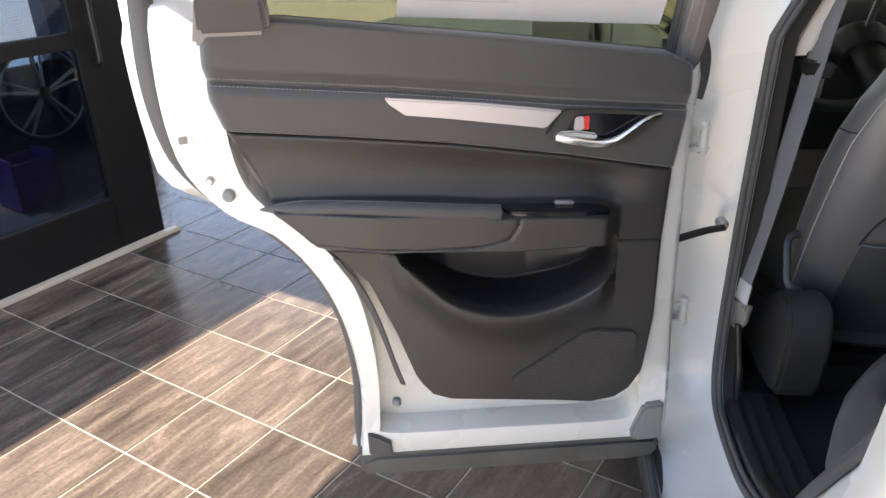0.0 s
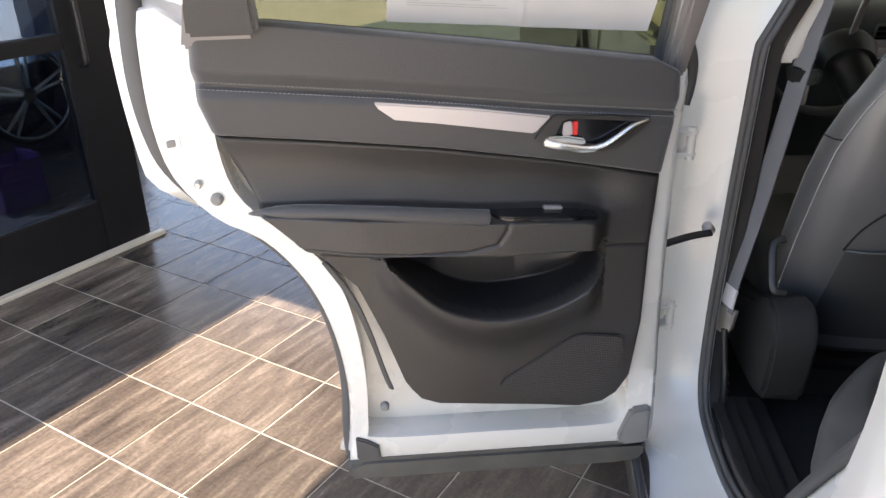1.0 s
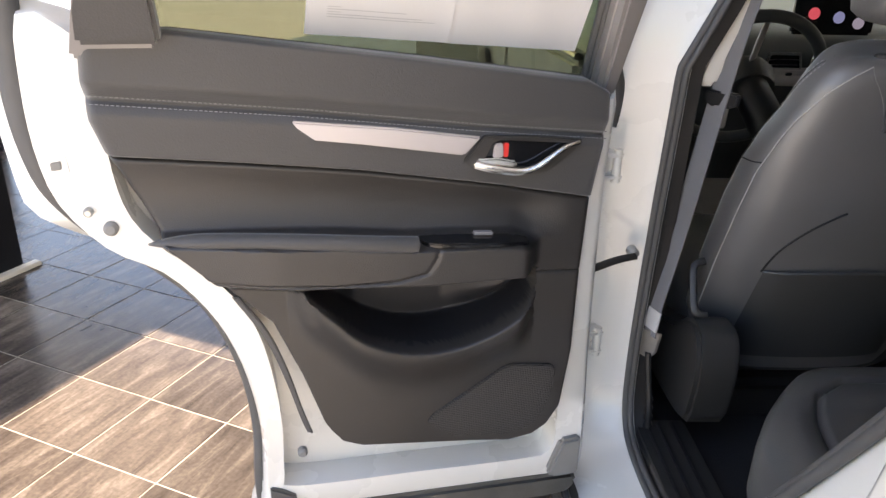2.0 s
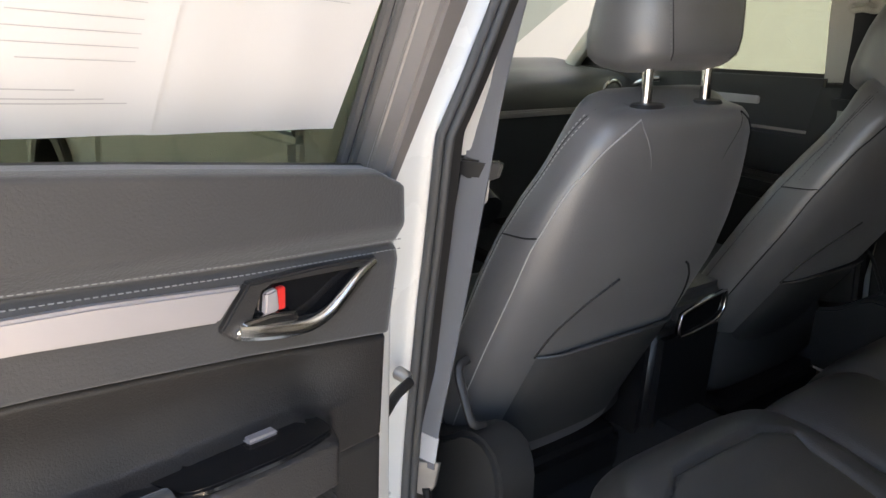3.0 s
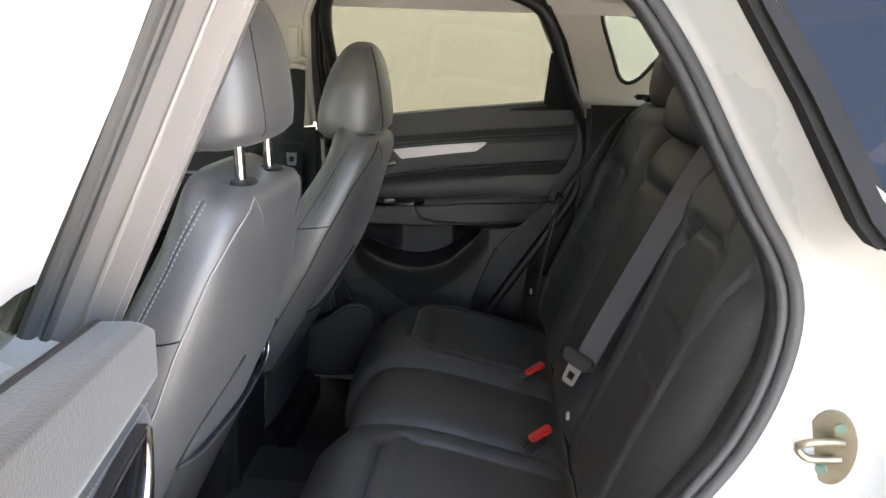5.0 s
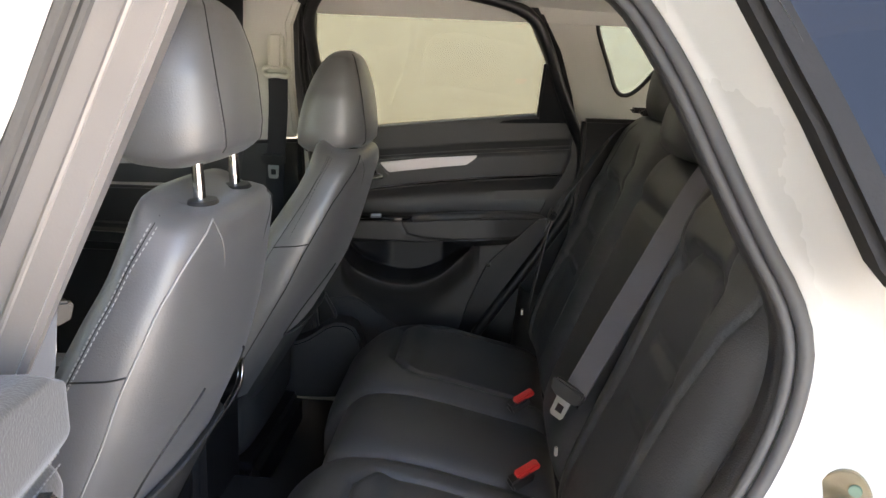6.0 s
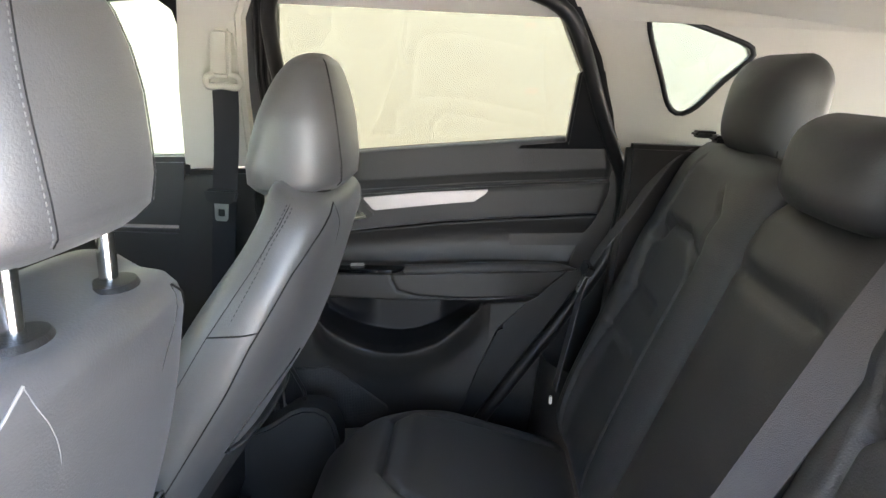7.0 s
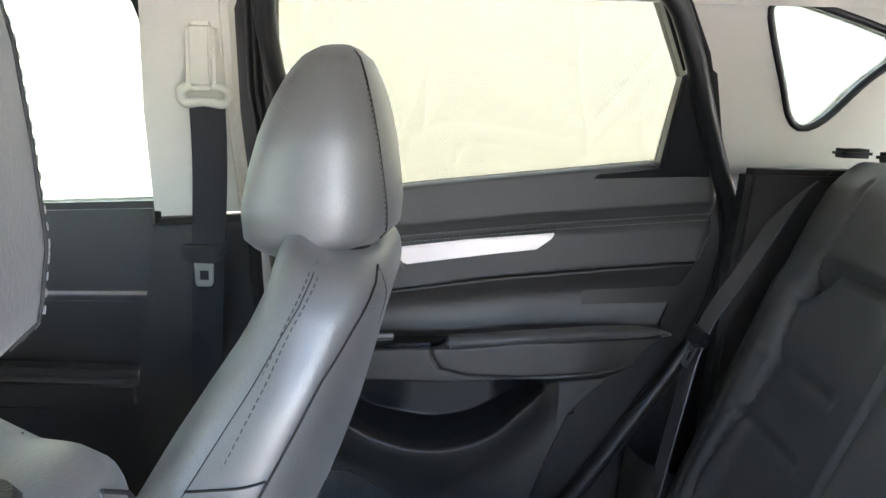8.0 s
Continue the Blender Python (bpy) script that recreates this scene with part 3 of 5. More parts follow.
NEAR_FF = [(0.165, 1.105), (0.175, 1.42), (0.22, 1.52), (0.62, 1.52), (0.86, 1.41), (1.13, 1.23), (1.25, 1.06)]
part("front_window_frame", slab(NEAR_FF, (NEAR_FW,), lambda a, d, b: Vector((-0.885 + d + tumble(b), a, b)), 0.0, 0.03, 0.004), BLACK, car, "black front window frame")
part("front_window_glass", slab(NEAR_FW, (), lambda a, d, b: Vector((-0.875 + d + tumble(b), a, b)), 0.0, 0.004), GLASS, car, "clear front window glass")
part("fender", slab([(1.33, 0.30), (1.34, 0.86), (1.27, 1.07), (1.9, 1.02), (2.5, 0.9), (2.6, 0.6), (2.36, 0.6), (2.30, 0.72), (2.15, 0.83), (1.95, 0.87), (1.72, 0.83), (1.57, 0.72), (1.50, 0.55), (1.48, 0.30)], (), lambda a, d, b: Vector((-0.91 + d, a, b)), 0.0, 0.05, 0.012), PAINT, car)
arch = [(1.95 + 0.40 * math.cos(a), 0.42 + 0.40 * math.sin(a)) for a in np.linspace(-0.2, math.pi + 0.2, 24)]
arch_in = [(1.95 + 0.47 * math.cos(a), 0.42 + 0.47 * math.sin(a)) for a in np.linspace(math.pi + 0.2, -0.2, 24)]
part("arch_cladding", slab(arch + arch_in, (), lambda a, d, b: Vector((-0.93 + d, a, b)), 0.0, 0.08, 0.006), PLASTIC, car)


def wheel(parent, x, y, side):
    def at(p):
        return Vector((x + side * p[1], y + p[0], 0.36 + p[2]))
    prof = [(0.25, -0.11), (0.335, -0.115), (0.355, -0.09), (0.36, -0.02), (0.36, 0.03), (0.355, 0.09), (0.335, 0.108), (0.255, 0.10)]
    tyre = grid_mesh([[at((r * math.cos(a), d, r * math.sin(a))) for r, d in prof] for a in [2 * math.pi * k / 48 for k in range(49)]])
    w = part("wheel", tyre, TYRE, parent, "black tyre on a dark alloy wheel", 50)
    rim = grid_mesh([[at((r * math.cos(a), d, r * math.sin(a))) for r, d in ((0.255, 0.10), (0.245, 0.105), (0.238, 0.08), (0.235, -0.08))] for a in [2 * math.pi * k / 48 for k in range(49)]])
    part("rim", rim, CHROME, w)
    for k in range(5):
        for off in (-0.11, 0.11):
            a = 2 * math.pi * k / 5 + off
            b2 = 2 * math.pi * k / 5 + off * 1.6
            part("spoke", tube([(0.05 * math.cos(a), 0.085, 0.05 * math.sin(a)), (0.15 * math.cos((a + b2) / 2), 0.095, 0.15 * math.sin((a + b2) / 2)), (0.242 * math.cos(b2), 0.09, 0.242 * math.sin(b2))], 0.016, 8, at), STEEL, w)
    part("hub", tube([(0, 0.05, 0), (0, 0.09, 0), (0, 0.1, 0)], [0.065, 0.06, 0.045], 20, at), STEEL, w)
    part("brake_disc", tube([(0, 0.0, 0), (0, 0.02, 0)], 0.17, 32, at), STEEL, w)


wheel(car, -0.82, 1.95, -1)
wheel(car, 0.82, 1.95, 1)
wheel(car, -0.82, -1.08, -1)
wheel(car, 0.82, -1.08, 1)
part("fender", slab([(1.33, 0.30), (1.34, 0.86), (1.27, 1.07), (1.9, 1.02), (2.5, 0.9), (2.6, 0.6), (2.36, 0.6), (2.30, 0.72), (2.15, 0.83), (1.95, 0.87), (1.72, 0.83), (1.57, 0.72), (1.50, 0.55), (1.48, 0.30)], (), lambda a, d, b: Vector((0.91 - d, a, b)), 0.0, 0.05, 0.012), PAINT, car)
bumper = [[Vector((x, 2.62 + 0.12 * (1 - (x / 0.9) ** 2) + e, z)) for x in np.linspace(-0.9, 0.9, 19)] for z, e in ((0.22, -0.06), (0.32, 0.0), (0.55, 0.03), (0.72, 0.0), (0.88, -0.06))]
part("front_bumper", grid_mesh(bumper), PAINT, car, "", 60)
tail = [[Vector((x, -1.78 - 0.07 * (1 - (x / 0.88) ** 2) + e, z)) for x in np.linspace(-0.88, 0.88, 19)] for z, e in ((0.26, 0.05), (0.38, -0.04), (0.62, -0.06), (0.85, -0.02), (1.07, 0.03))]
part("tailgate", grid_mesh(tail), PAINT, car, "", 60)

# ---- B pillar, near side ----
def left_in(base):
    return lambda a, d, b: Vector((base + d + tumble(b), a, b))


part("pillar_trim", slab([(0.105, 1.085), (0.105, 1.2), (0.10, 1.35), (0.085, 1.48), (0.27, 1.48), (0.27, 1.2), (0.26, 1.085)], (), left_in(-0.68), -0.02, 0.02, 0.008), BEIGE, car, "light beige upper pillar trim")
part("pillar_trim", slab([(0.105, 1.08), (0.112, 0.96), (0.12, 0.82), (0.135, 0.65), (0.145, 0.5), (0.14, 0.33), (0.34, 0.33), (0.32, 0.7), (0.26, 1.08)], (), left_in(-0.70), -0.02, 0.012, 0.008), PLASTIC, car, "dark lower pillar trim")

# ---- far side: pillars and quarter trim ----
def right_in(base):
    return lambda a, d, b: Vector((base - d - tumble(b), a, b))


part("pillar_trim", slab([(0.145, 1.145), (0.142, 1.3), (0.13, 1.44), (0.10, 1.5), (0.24, 1.5), (0.25, 1.44), (0.275, 1.3), (0.295, 1.13)], (), right_in(0.68), -0.02, 0.03, 0.010), BEIGE, car, "light beige upper pillar trim")
part("pillar_trim", slab([(0.135, 1.142), (0.295, 1.127), (0.33, 0.87), (0.36, 0.5), (0.08, 0.5), (0.12, 0.85)], (), right_in(0.67), -0.02, 0.03, 0.010), PLASTIC, car, "dark lower pillar trim")

Q_OUT = [(-0.625, 1.213), (-0.595, 1.29), (-0.555, 1.39), (-0.52, 1.46), (-0.47, 1.51), (-0.2, 1.545), (-1.5, 1.53), (-1.35, 1.32), (-1.22, 1.225)]
Q_HOLE = spline([(-0.655, 1.478), (-0.668, 1.44), (-0.70, 1.37), (-0.725, 1.315), (-0.752, 1.298), (-0.785, 1.315), (-0.83, 1.372), (-0.872, 1.415), (-0.872, 1.438), (-0.83, 1.455), (-0.75, 1.478), (-0.69, 1.492), (-0.664, 1.492)], 44, closed=True)
def right_q(a, d, b):
    return Vector((0.745 - d - 0.33 * (b - 1.3), a, b))


part("quarter_trim", slab(Q_OUT, ([tuple(p) for p in Q_HOLE],), right_q, -0.03, 0.012, 0.0), BEIGE, car, "light beige rear pillar trim")
part("quarter_seal", tube([right_q(p[0], 0.010, p[1]) for p in Q_HOLE], 0.006, 8, closed=True), BLACK, car, "black seal round the quarter window", 80)
part("quarter_glass", slab([tuple(p) for p in Q_HOLE], (), right_q, -0.02, -0.016), PALE, car, "pale tinted quarter glass")
part("lower_quarter_trim", slab([(-0.60, 0.35), (-0.635, 1.0), (-0.645, 1.1), (-0.635, 1.235), (-1.3, 1.245), (-1.3, 0.35)], (), right_in(0.72), -0.02, 0.03, 0.01), PLASTIC, car, "dark lower quarter trim")
part("wheelhouse_trim", grid_mesh([[Vector((0.74 - 0.16 * math.sin(q) ** 0.7, -0.66 + 0.19 * math.cos(q) * (1 - 0.4 * (z - 0.33)), z)) for q in np.linspace(0.02, 1.9, 14)] for z in np.linspace(0.33, 0.74, 10)]), PLASTIC, car, "", 60)
part("weatherstrip", tube([Vector((0.742 - tumble(p[1]), p[0] + (0.03 if p[0] < -0.3 else 0.012) + 0.03 * smooth01((p[1] - 1.25) / 0.2) * smooth01((p[0] + 0.15) / 0.2), p[1] + 0.01 + 0.035 * smooth01((p[1] - 1.3) / 0.15))) for p in APERTURE], 0.016, 10, closed=True), BLACK, car, "black rubber door seal", 80)
part("inner_panel", slab([(-0.75, 0.3), (-0.25, 0.3), (-0.25, 0.70), (-0.41, 0.78), (-0.41, 1.18), (-0.75, 1.18)], (), lambda a, d, b: Vector((0.755 + d, a, b)), 0.0, 0.01), BLACK, car)
part("rear_bulkhead", box(-0.72, 0.72, -1.72, -1.66, 0.3, 1.05, 0.02), PLASTIC, car)
part("load_cover", box(-0.62, 0.62, -1.66, -0.98, 1.06, 1.085, 0.008), PLASTIC, car)
part("rear_glass", grid_mesh([[Vector((x, y, z)) for x in np.linspace(-0.55, 0.55, 9)] for y, z in ((-1.74, 1.08), (-1.70, 1.3), (-1.62, 1.5))]), LIGHT_TINT, car)
part("far_skin", slab([(-1.7, 0.3), (-1.7, 1.2), (-0.66, 1.2), (-0.67, 0.85), (-0.5, 0.6), (-0.3, 0.3)], (), lambda a, d, b: Vector((0.93 - d, a, b)), 0.0, 0.04, 0.01), PAINT, car)
part("far_sill", box(0.74, 0.92, -0.4, 1.3, 0.2, 0.34, 0.02), PAINT, car)


# ---- rear doors (u: from the hinge edge back, d: towards the cabin, z: height) ----
DU, DN, DO = Vector((-0.9755, -0.219, 0)), Vector((0.219, -0.9755, 0)), Vector((-0.786, -0.034, 0))


def open_door(u, d, z):
    return DO + DU * u + DN * d + Vector((0, 0, z))


def shut_door(u, d, z):
    return Vector((0.742 - d, 0.244 - u, z + 0.032))


SEAM = [(0.85, 1.036), (0.674, 1.018), (0.495, 0.997), (0.309, 0.967), (0.12, 0.931)]
STITCH = [(0.864, 1.115), (0.581, 1.088), (0.313, 1.056), (0.105, 1.036)]
LIP = [tuple(p) for p in spline([(0.198, 0.80), (0.215, 0.764), (0.240, 0.738), (0.27, 0.717), (0.32, 0.696), (0.376, 0.685), (0.44, 0.690), (0.505, 0.718), (0.555, 0.765), (0.606, 0.815)], 30)]


def ip(x, pts):
    """The height of a line of points at x."""
    pts = sorted(pts)
    if x <= pts[0][0]:
        return pts[0][1]
    for (x0, y0), (x1, y1) in zip(pts, pts[1:]):
        if x <= x1:
            return y0 + (y1 - y0) * (x - x0) / max(1e-9, x1 - x0)
    return pts[-1][1]


ARM_TOP = [(0.22, 0.868), (0.26, 0.883), (0.35, 0.889), (0.44, 0.892), (0.555, 0.905), (0.68, 0.912), (0.80, 0.915)]
ARM_LOW = [(0.22, 0.815), (0.41, 0.815), (0.60, 0.828), (0.72, 0.842), (0.80, 0.87)]


def lower_relief(u, z):
    za, zb = ip(u, ARM_TOP), ip(u, ARM_LOW)
    amp = 0.062 * smooth01((u - 0.205) / 0.05) * (1 - 0.45 * smooth01((u - 0.62) / 0.18))
    d = amp * smooth01((za - z) / 0.016 + 0.5) * smooth01((z - zb) / 0.035 + 0.6)
    d -= 0.014 * math.sin(math.pi * min(1, max(0, (z - za) / max(0.02, ip(u, SEAM) - za)))) * smooth01((u - 0.15) / 0.1)
    if 0.21 < u < 0.62:
        zl = ip(u, LIP)
        if z < zl:
            d += 0.032 * math.exp(-((zl - z) / 0.055) ** 2) * smooth01((u - 0.195) / 0.05) * smooth01((0.63 - u) / 0.06)
        else:
            k = smooth01((z - zl) / 0.024)
            w = smooth01((u - 0.2) / 0.025) * smooth01((0.61 - u) / 0.02)
            deep = -0.08 * (1 - 0.75 * smooth01((0.36 - u) / 0.12) * smooth01((z - zl) / 0.06)) * smooth01((zb + 0.012 - z) / 0.02) * smooth01((0.61 - u) / 0.11)
            d += w * ((1 - k) * 0.032 + k * deep)
    d += groove(path_dist((u, z), [(0.79, 0.868), (0.733, 0.853), (0.55, 0.838), (0.457, 0.838), (0.41, 0.848), (0.396, 0.87), (0.39, 0.895)]), 0.0022, 0.004)
    d += groove(path_dist((u, z), [(0.215, 0.806), (0.12, 0.801)]), 0.0022, 0.004)
    return d


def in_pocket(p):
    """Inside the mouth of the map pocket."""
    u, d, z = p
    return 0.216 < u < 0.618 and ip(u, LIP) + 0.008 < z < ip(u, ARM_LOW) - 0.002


def upper_relief(u, z):
    zs = ip(u, STITCH)
    d = 0.014 * smooth01((z - zs) / 0.03) + 0.006 * smooth01((zs - z) / 0.02)
    d += groove(z - zs, 0.004, 0.005)
    return d


def panel(bottom, top, left, right, relief, nu, nv, place, roll=0.012, edges=(1, 1, 1, 1)):
    """A trim panel over a patch; its edges roll back, and a rim closes it behind."""
    pts = coons(bottom, top, left, right, nu, nv)
    rows = []
    for j, row in enumerate(pts):
        out = []
        for i, (u, z) in enumerate(row):
            d = relief(u, z)
            for k, (m, on) in enumerate(zip((j, nv - 1 - j, i, nu - 1 - i), edges)):
                if on and m < 3:
                    d -= roll * (1, 0.35, 0.08)[m]
            out.append((u, d, z))
        rows.append(out)
    bm = grid_mesh([[place(*p) for p in row] for row in rows])
    rim = [rows[0][i] for i in range(nu)] + [rows[j][-1] for j in range(1, nv)] + [rows[-1][i] for i in range(nu - 2, -1, -1)] + [rows[j][0] for j in range(nv - 2, 0, -1)]
    back = [(u, d - 0.03, z) for u, d, z in rim]
    grid_mesh([[place(*p) for p in rim], [place(*p) for p in back]], True, False, bm)
    return bm


def dashes(pts, place, lift, step=0.0066, length=0.0042, r=0.0009):
    bm = bmesh.new()
    P = np.array(pts, float)
    s = np.concatenate([[0], np.cumsum(np.linalg.norm(np.diff(P, axis=0), axis=1))])
    q = 0.004
    while q + length < s[-1]:
        a = [np.interp(q, s, P[:, k]) for k in range(2)]
        b = [np.interp(q + length, s, P[:, k]) for k in range(2)]
        tube([(a[0], lift(*a) , a[1]), (b[0], lift(*b), b[1])], r, 4, lambda p: place(*p), bm)
        q += step
    return bm


WINDOW = [(0.142, 1.118), (0.135, 1.30), (0.15, 1.45), (0.175, 1.485), (0.22, 1.495), (0.64, 1.497), (0.685, 1.487), (0.72, 1.44), (0.774, 1.34), (0.764, 1.20)]
FRAME = [(0.098, 1.06), (0.092, 1.30), (0.102, 1.46), (0.13, 1.515), (0.20, 1.53), (0.66, 1.53), (0.725, 1.505), (0.805, 1.375), (0.85, 1.26), (0.875, 1.17)]

NEAR_WINDOW = [(0.110, 1.085), (0.121, 1.30), (0.131, 1.44), (0.155, 1.48), (0.21, 1.495), (0.64, 1.497), (0.685, 1.487), (0.72, 1.44), (0.774, 1.34), (0.764, 1.165)]
NEAR_FRAME = [(0.088, 1.05), (0.082, 1.30), (0.088, 1.46), (0.12, 1.515)] + FRAME[4:]
FAR_FRAME = [(0.088, 1.06), (0.065, 1.30), (0.07, 1.46), (0.10, 1.52)] + FRAME[4:]


def rear_door(name, label, put, near):
    door = thing(name, label, "car door")

    def lean(a, d, b):
        return put(a, d + (0.45 * (b - 1.12) if near else tumble(b)), b)

    # painted shell
    inner = [(0.088, 0.36), (0.082, 0.45), (0.092, 0.63), (0.10, 0.92), (0.092, 1.06), (0.092, 1.09), (0.15, 1.085), (0.45, 1.115), (0.75, 1.15), (0.865, 1.19),
             (0.902, 1.215), (0.915, 1.13), (0.912, 1.03), (0.893, 0.955), (0.845, 0.895), (0.785, 0.848), (0.733, 0.785), (0.70, 0.71), (0.68, 0.60), (0.673, 0.50), (0.675, 0.40), (0.66, 0.362), (0.40, 0.352), (0.15, 0.345)]
    mid = [(0.078, 0.345), (0.072, 0.45), (0.08, 0.63), (0.085, 0.92), (0.08, 1.06), (0.08, 1.10), (0.15, 1.09), (0.45, 1.12), (0.75, 1.16), (0.88, 1.205),
           (0.935, 1.225), (0.948, 1.13), (0.945, 1.03), (0.925, 0.955), (0.87, 0.885), (0.80, 0.842), (0.745, 0.775), (0.708, 0.695), (0.686, 0.60), (0.678, 0.50), (0.683, 0.39), (0.67, 0.35), (0.40, 0.34), (0.15, 0.332)]
    outer = [(0.062, 0.30), (0.058, 0.45), (0.062, 0.63), (0.066, 0.92), (0.066, 1.06), (0.066, 1.11), (0.15, 1.10), (0.45, 1.13), (0.75, 1.17), (0.94, 1.235),
             (1.0, 1.19), (1.006, 1.11), (0.998, 1.0), (0.982, 0.93), (0.905, 0.882), (0.82, 0.835), (0.762, 0.768), (0.722, 0.69), (0.696, 0.60), (0.688, 0.50), (0.692, 0.38), (0.688, 0.32), (0.40, 0.305), (0.15, 0.297)]
    deep = [(0.46 + (u - 0.46) * 0.86, 0.78 + (z - 0.78) * 0.88) for u, z in inner]
    rows = [[put(u, -0.088, z) for u, z in spline(deep, 110, True)], [put(u, -0.024, z) for u, z in spline(deep, 110, True)], [put(u, -0.022, z) for u, z in spline(inner, 110, True)], [put(u, -0.034, z) for u, z in spline(mid, 110, True)],
            [put(u, -0.062, z) for u, z in spline(mid, 110, True)], [put(u, -0.098, z) for u, z in spline(outer, 110, True)],
            [put(u, -0.112, z) for u, z in spline(outer, 110, True)]]
    rows.append([put(u, -0.135 if z > 0.6 else -0.12, z) for u, z in spline([(0.5 + (u - 0.5) * 0.985, 0.75 + (z - 0.75) * 0.985) for u, z in outer], 110, True)])
    part("shell", grid_mesh(rows, True, True), PAINT, door, "pearl white painted door shell", 50)

    # trim panels
    low = panel([(0.56, 0.535), (0.54, 0.508), (0.507, 0.494), (0.311, 0.472), (0.24, 0.462), (0.195, 0.469), (0.165, 0.49)], SEAM,
                [(0.56, 0.535), (0.574, 0.558), (0.605, 0.652), (0.648, 0.758), (0.71, 0.822), (0.743, 0.866), (0.789, 0.908), (0.828, 0.984), (0.85, 1.036)],
                [(0.165, 0.49), (0.14, 0.53), (0.127, 0.646), (0.126, 0.801), (0.12, 0.931)], lower_relief, 190, 230, lambda *p: Vector(p))
    # The pocket's faces are split off to carry its shade as colour.
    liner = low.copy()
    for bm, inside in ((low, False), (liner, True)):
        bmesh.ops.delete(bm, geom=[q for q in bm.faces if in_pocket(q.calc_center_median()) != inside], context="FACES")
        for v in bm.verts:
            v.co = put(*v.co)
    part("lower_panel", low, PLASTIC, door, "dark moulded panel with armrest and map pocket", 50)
    part("pocket_liner", liner, POCKET_SHADE, door, "map pocket recess, its shade put into a darker colour", 50)
    up = panel(SEAM, [(0.862, 1.205), (0.752, 1.204), (0.575, 1.182), (0.404, 1.161), (0.149, 1.126), (0.108, 1.105)],
               [(0.85, 1.036), (0.866, 1.085), (0.868, 1.136), (0.862, 1.205)], [(0.12, 0.931), (0.104, 1.036), (0.108, 1.105)], upper_relief, 150, 96, put, 0.014)
    upper = part("upper_panel", up, PAD, door, "dark soft upper panel with a stitched seam", 85)
    for off in (0.0055, -0.0055):
        part("stitching", dashes([(u, z + off) for u, z in polyline(STITCH, 60)], put, lambda u, z: upper_relief(u, z) + 0.0003, r=0.0007), STITCHING, upper)
    # bright strip, handle
    strip = [(0.60, 1.079), (0.592, 1.068), (0.568, 1.050), (0.50, 1.041), (0.345, 1.017), (0.318, 1.044), (0.45, 1.063)]
    def tucked(a, d, b):
        return put(a, d - 0.05 * (b - ip(a, [(0.318, 1.028), (0.60, 1.068)])), b)
    part("trim_strip", slab(strip, (), tucked, -0.004, 0.012, 0.003), SATIN, door, "satin silver trim strip")
    bezel = [(0.345, 1.008), (0.314, 1.046), (0.23, 1.042), (0.152, 1.034), (0.166, 1.016), (0.205, 0.986), (0.225, 0.982), (0.27, 0.984), (0.33, 0.994)]
    hole = [(0.30, 1.035), (0.288, 1.039), (0.175, 1.029), (0.215, 0.999), (0.235, 0.993), (0.315, 1.003)]
    part("handle_bezel", slab(bezel, (hole,), put, 0.0, 0.013, 0.002), PLASTIC, door)
    part("handle_recess", slab(hole, (), put, 0.006, 0.0085), GLOSS, door)
    grip = spline([(0.328, 0.014, 1.004), (0.30, 0.019, 0.997), (0.262, 0.022, 0.991), (0.235, 0.023, 0.995), (0.212, 0.022, 1.008), (0.185, 0.018, 1.024), (0.158, 0.012, 1.031)], 30)
    part("door_handle", tube(grip, [0.0085 - 0.0045 * smooth01(k / 29) for k in range(30)], 10, lambda p: put(*p), flat=0.7), CHROME, door, "chrome inner door handle")
    part("handle_base", slab([(0.333, 1.0), (0.322, 1.012), (0.292, 1.012), (0.262, 1.006), (0.262, 0.995), (0.30, 0.994)], (), put, 0.009, 0.018, 0.003), CHROME, door)
    part("lock_knob", slab([(0.300, 1.012), (0.298, 1.033), (0.285, 1.035), (0.283, 1.012)], (), put, 0.008, 0.016, 0.002), SATIN, door)
    part("lock_mark", slab([(0.283, 1.012), (0.2835, 1.034), (0.275, 1.034), (0.2755, 1.012)], (), put, 0.008, 0.0145, 0.001), RED, door, "red unlocked mark")
    # armrest switch and grip
    def on_arm(a, d, b):
        return put(a, b, ip(a, ARM_TOP) - 0.002 + d)
    part("armrest_tray", slab([(0.42, 0.0), (0.42, 0.05), (0.50, 0.048), (0.62, 0.044), (0.72, 0.028), (0.79, 0.012), (0.79, -0.01), (0.42, -0.01)], (), on_arm, -0.004, 0.0035, 0.001), BLACK, door, "black pull tray behind the armrest pad")
    pad = spline([(0.425, 0.050, ip(0.425, ARM_TOP) + 0.001), (0.50, 0.051, ip(0.5, ARM_TOP) + 0.001), (0.60, 0.047, ip(0.6, ARM_TOP) + 0.001), (0.70, 0.034, ip(0.7, ARM_TOP)), (0.78, 0.020, ip(0.78, ARM_TOP) - 0.003), (0.81, 0.008, ip(0.8, ARM_TOP) - 0.008)], 40)
    part("armrest_pad", tube(pad, [0.0135] * 32 + [0.013, 0.012, 0.011, 0.0095, 0.008, 0.006, 0.004, 0.002], 12, lambda p: put(*p)), PAD, door, "soft rounded armrest edge", 80)
    part("switch_panel", slab([tuple(p) for p in spline([(0.424, -0.008), (0.42, 0.03), (0.405, 0.052), (0.36, 0.058), (0.30, 0.058), (0.255, 0.05), (0.236, 0.03), (0.238, 0.0), (0.255, -0.01), (0.34, -0.012)], 40, True)], (), on_arm, -0.004, 0.0045, 0.002), GLOSS, door, "gloss black window switch panel")
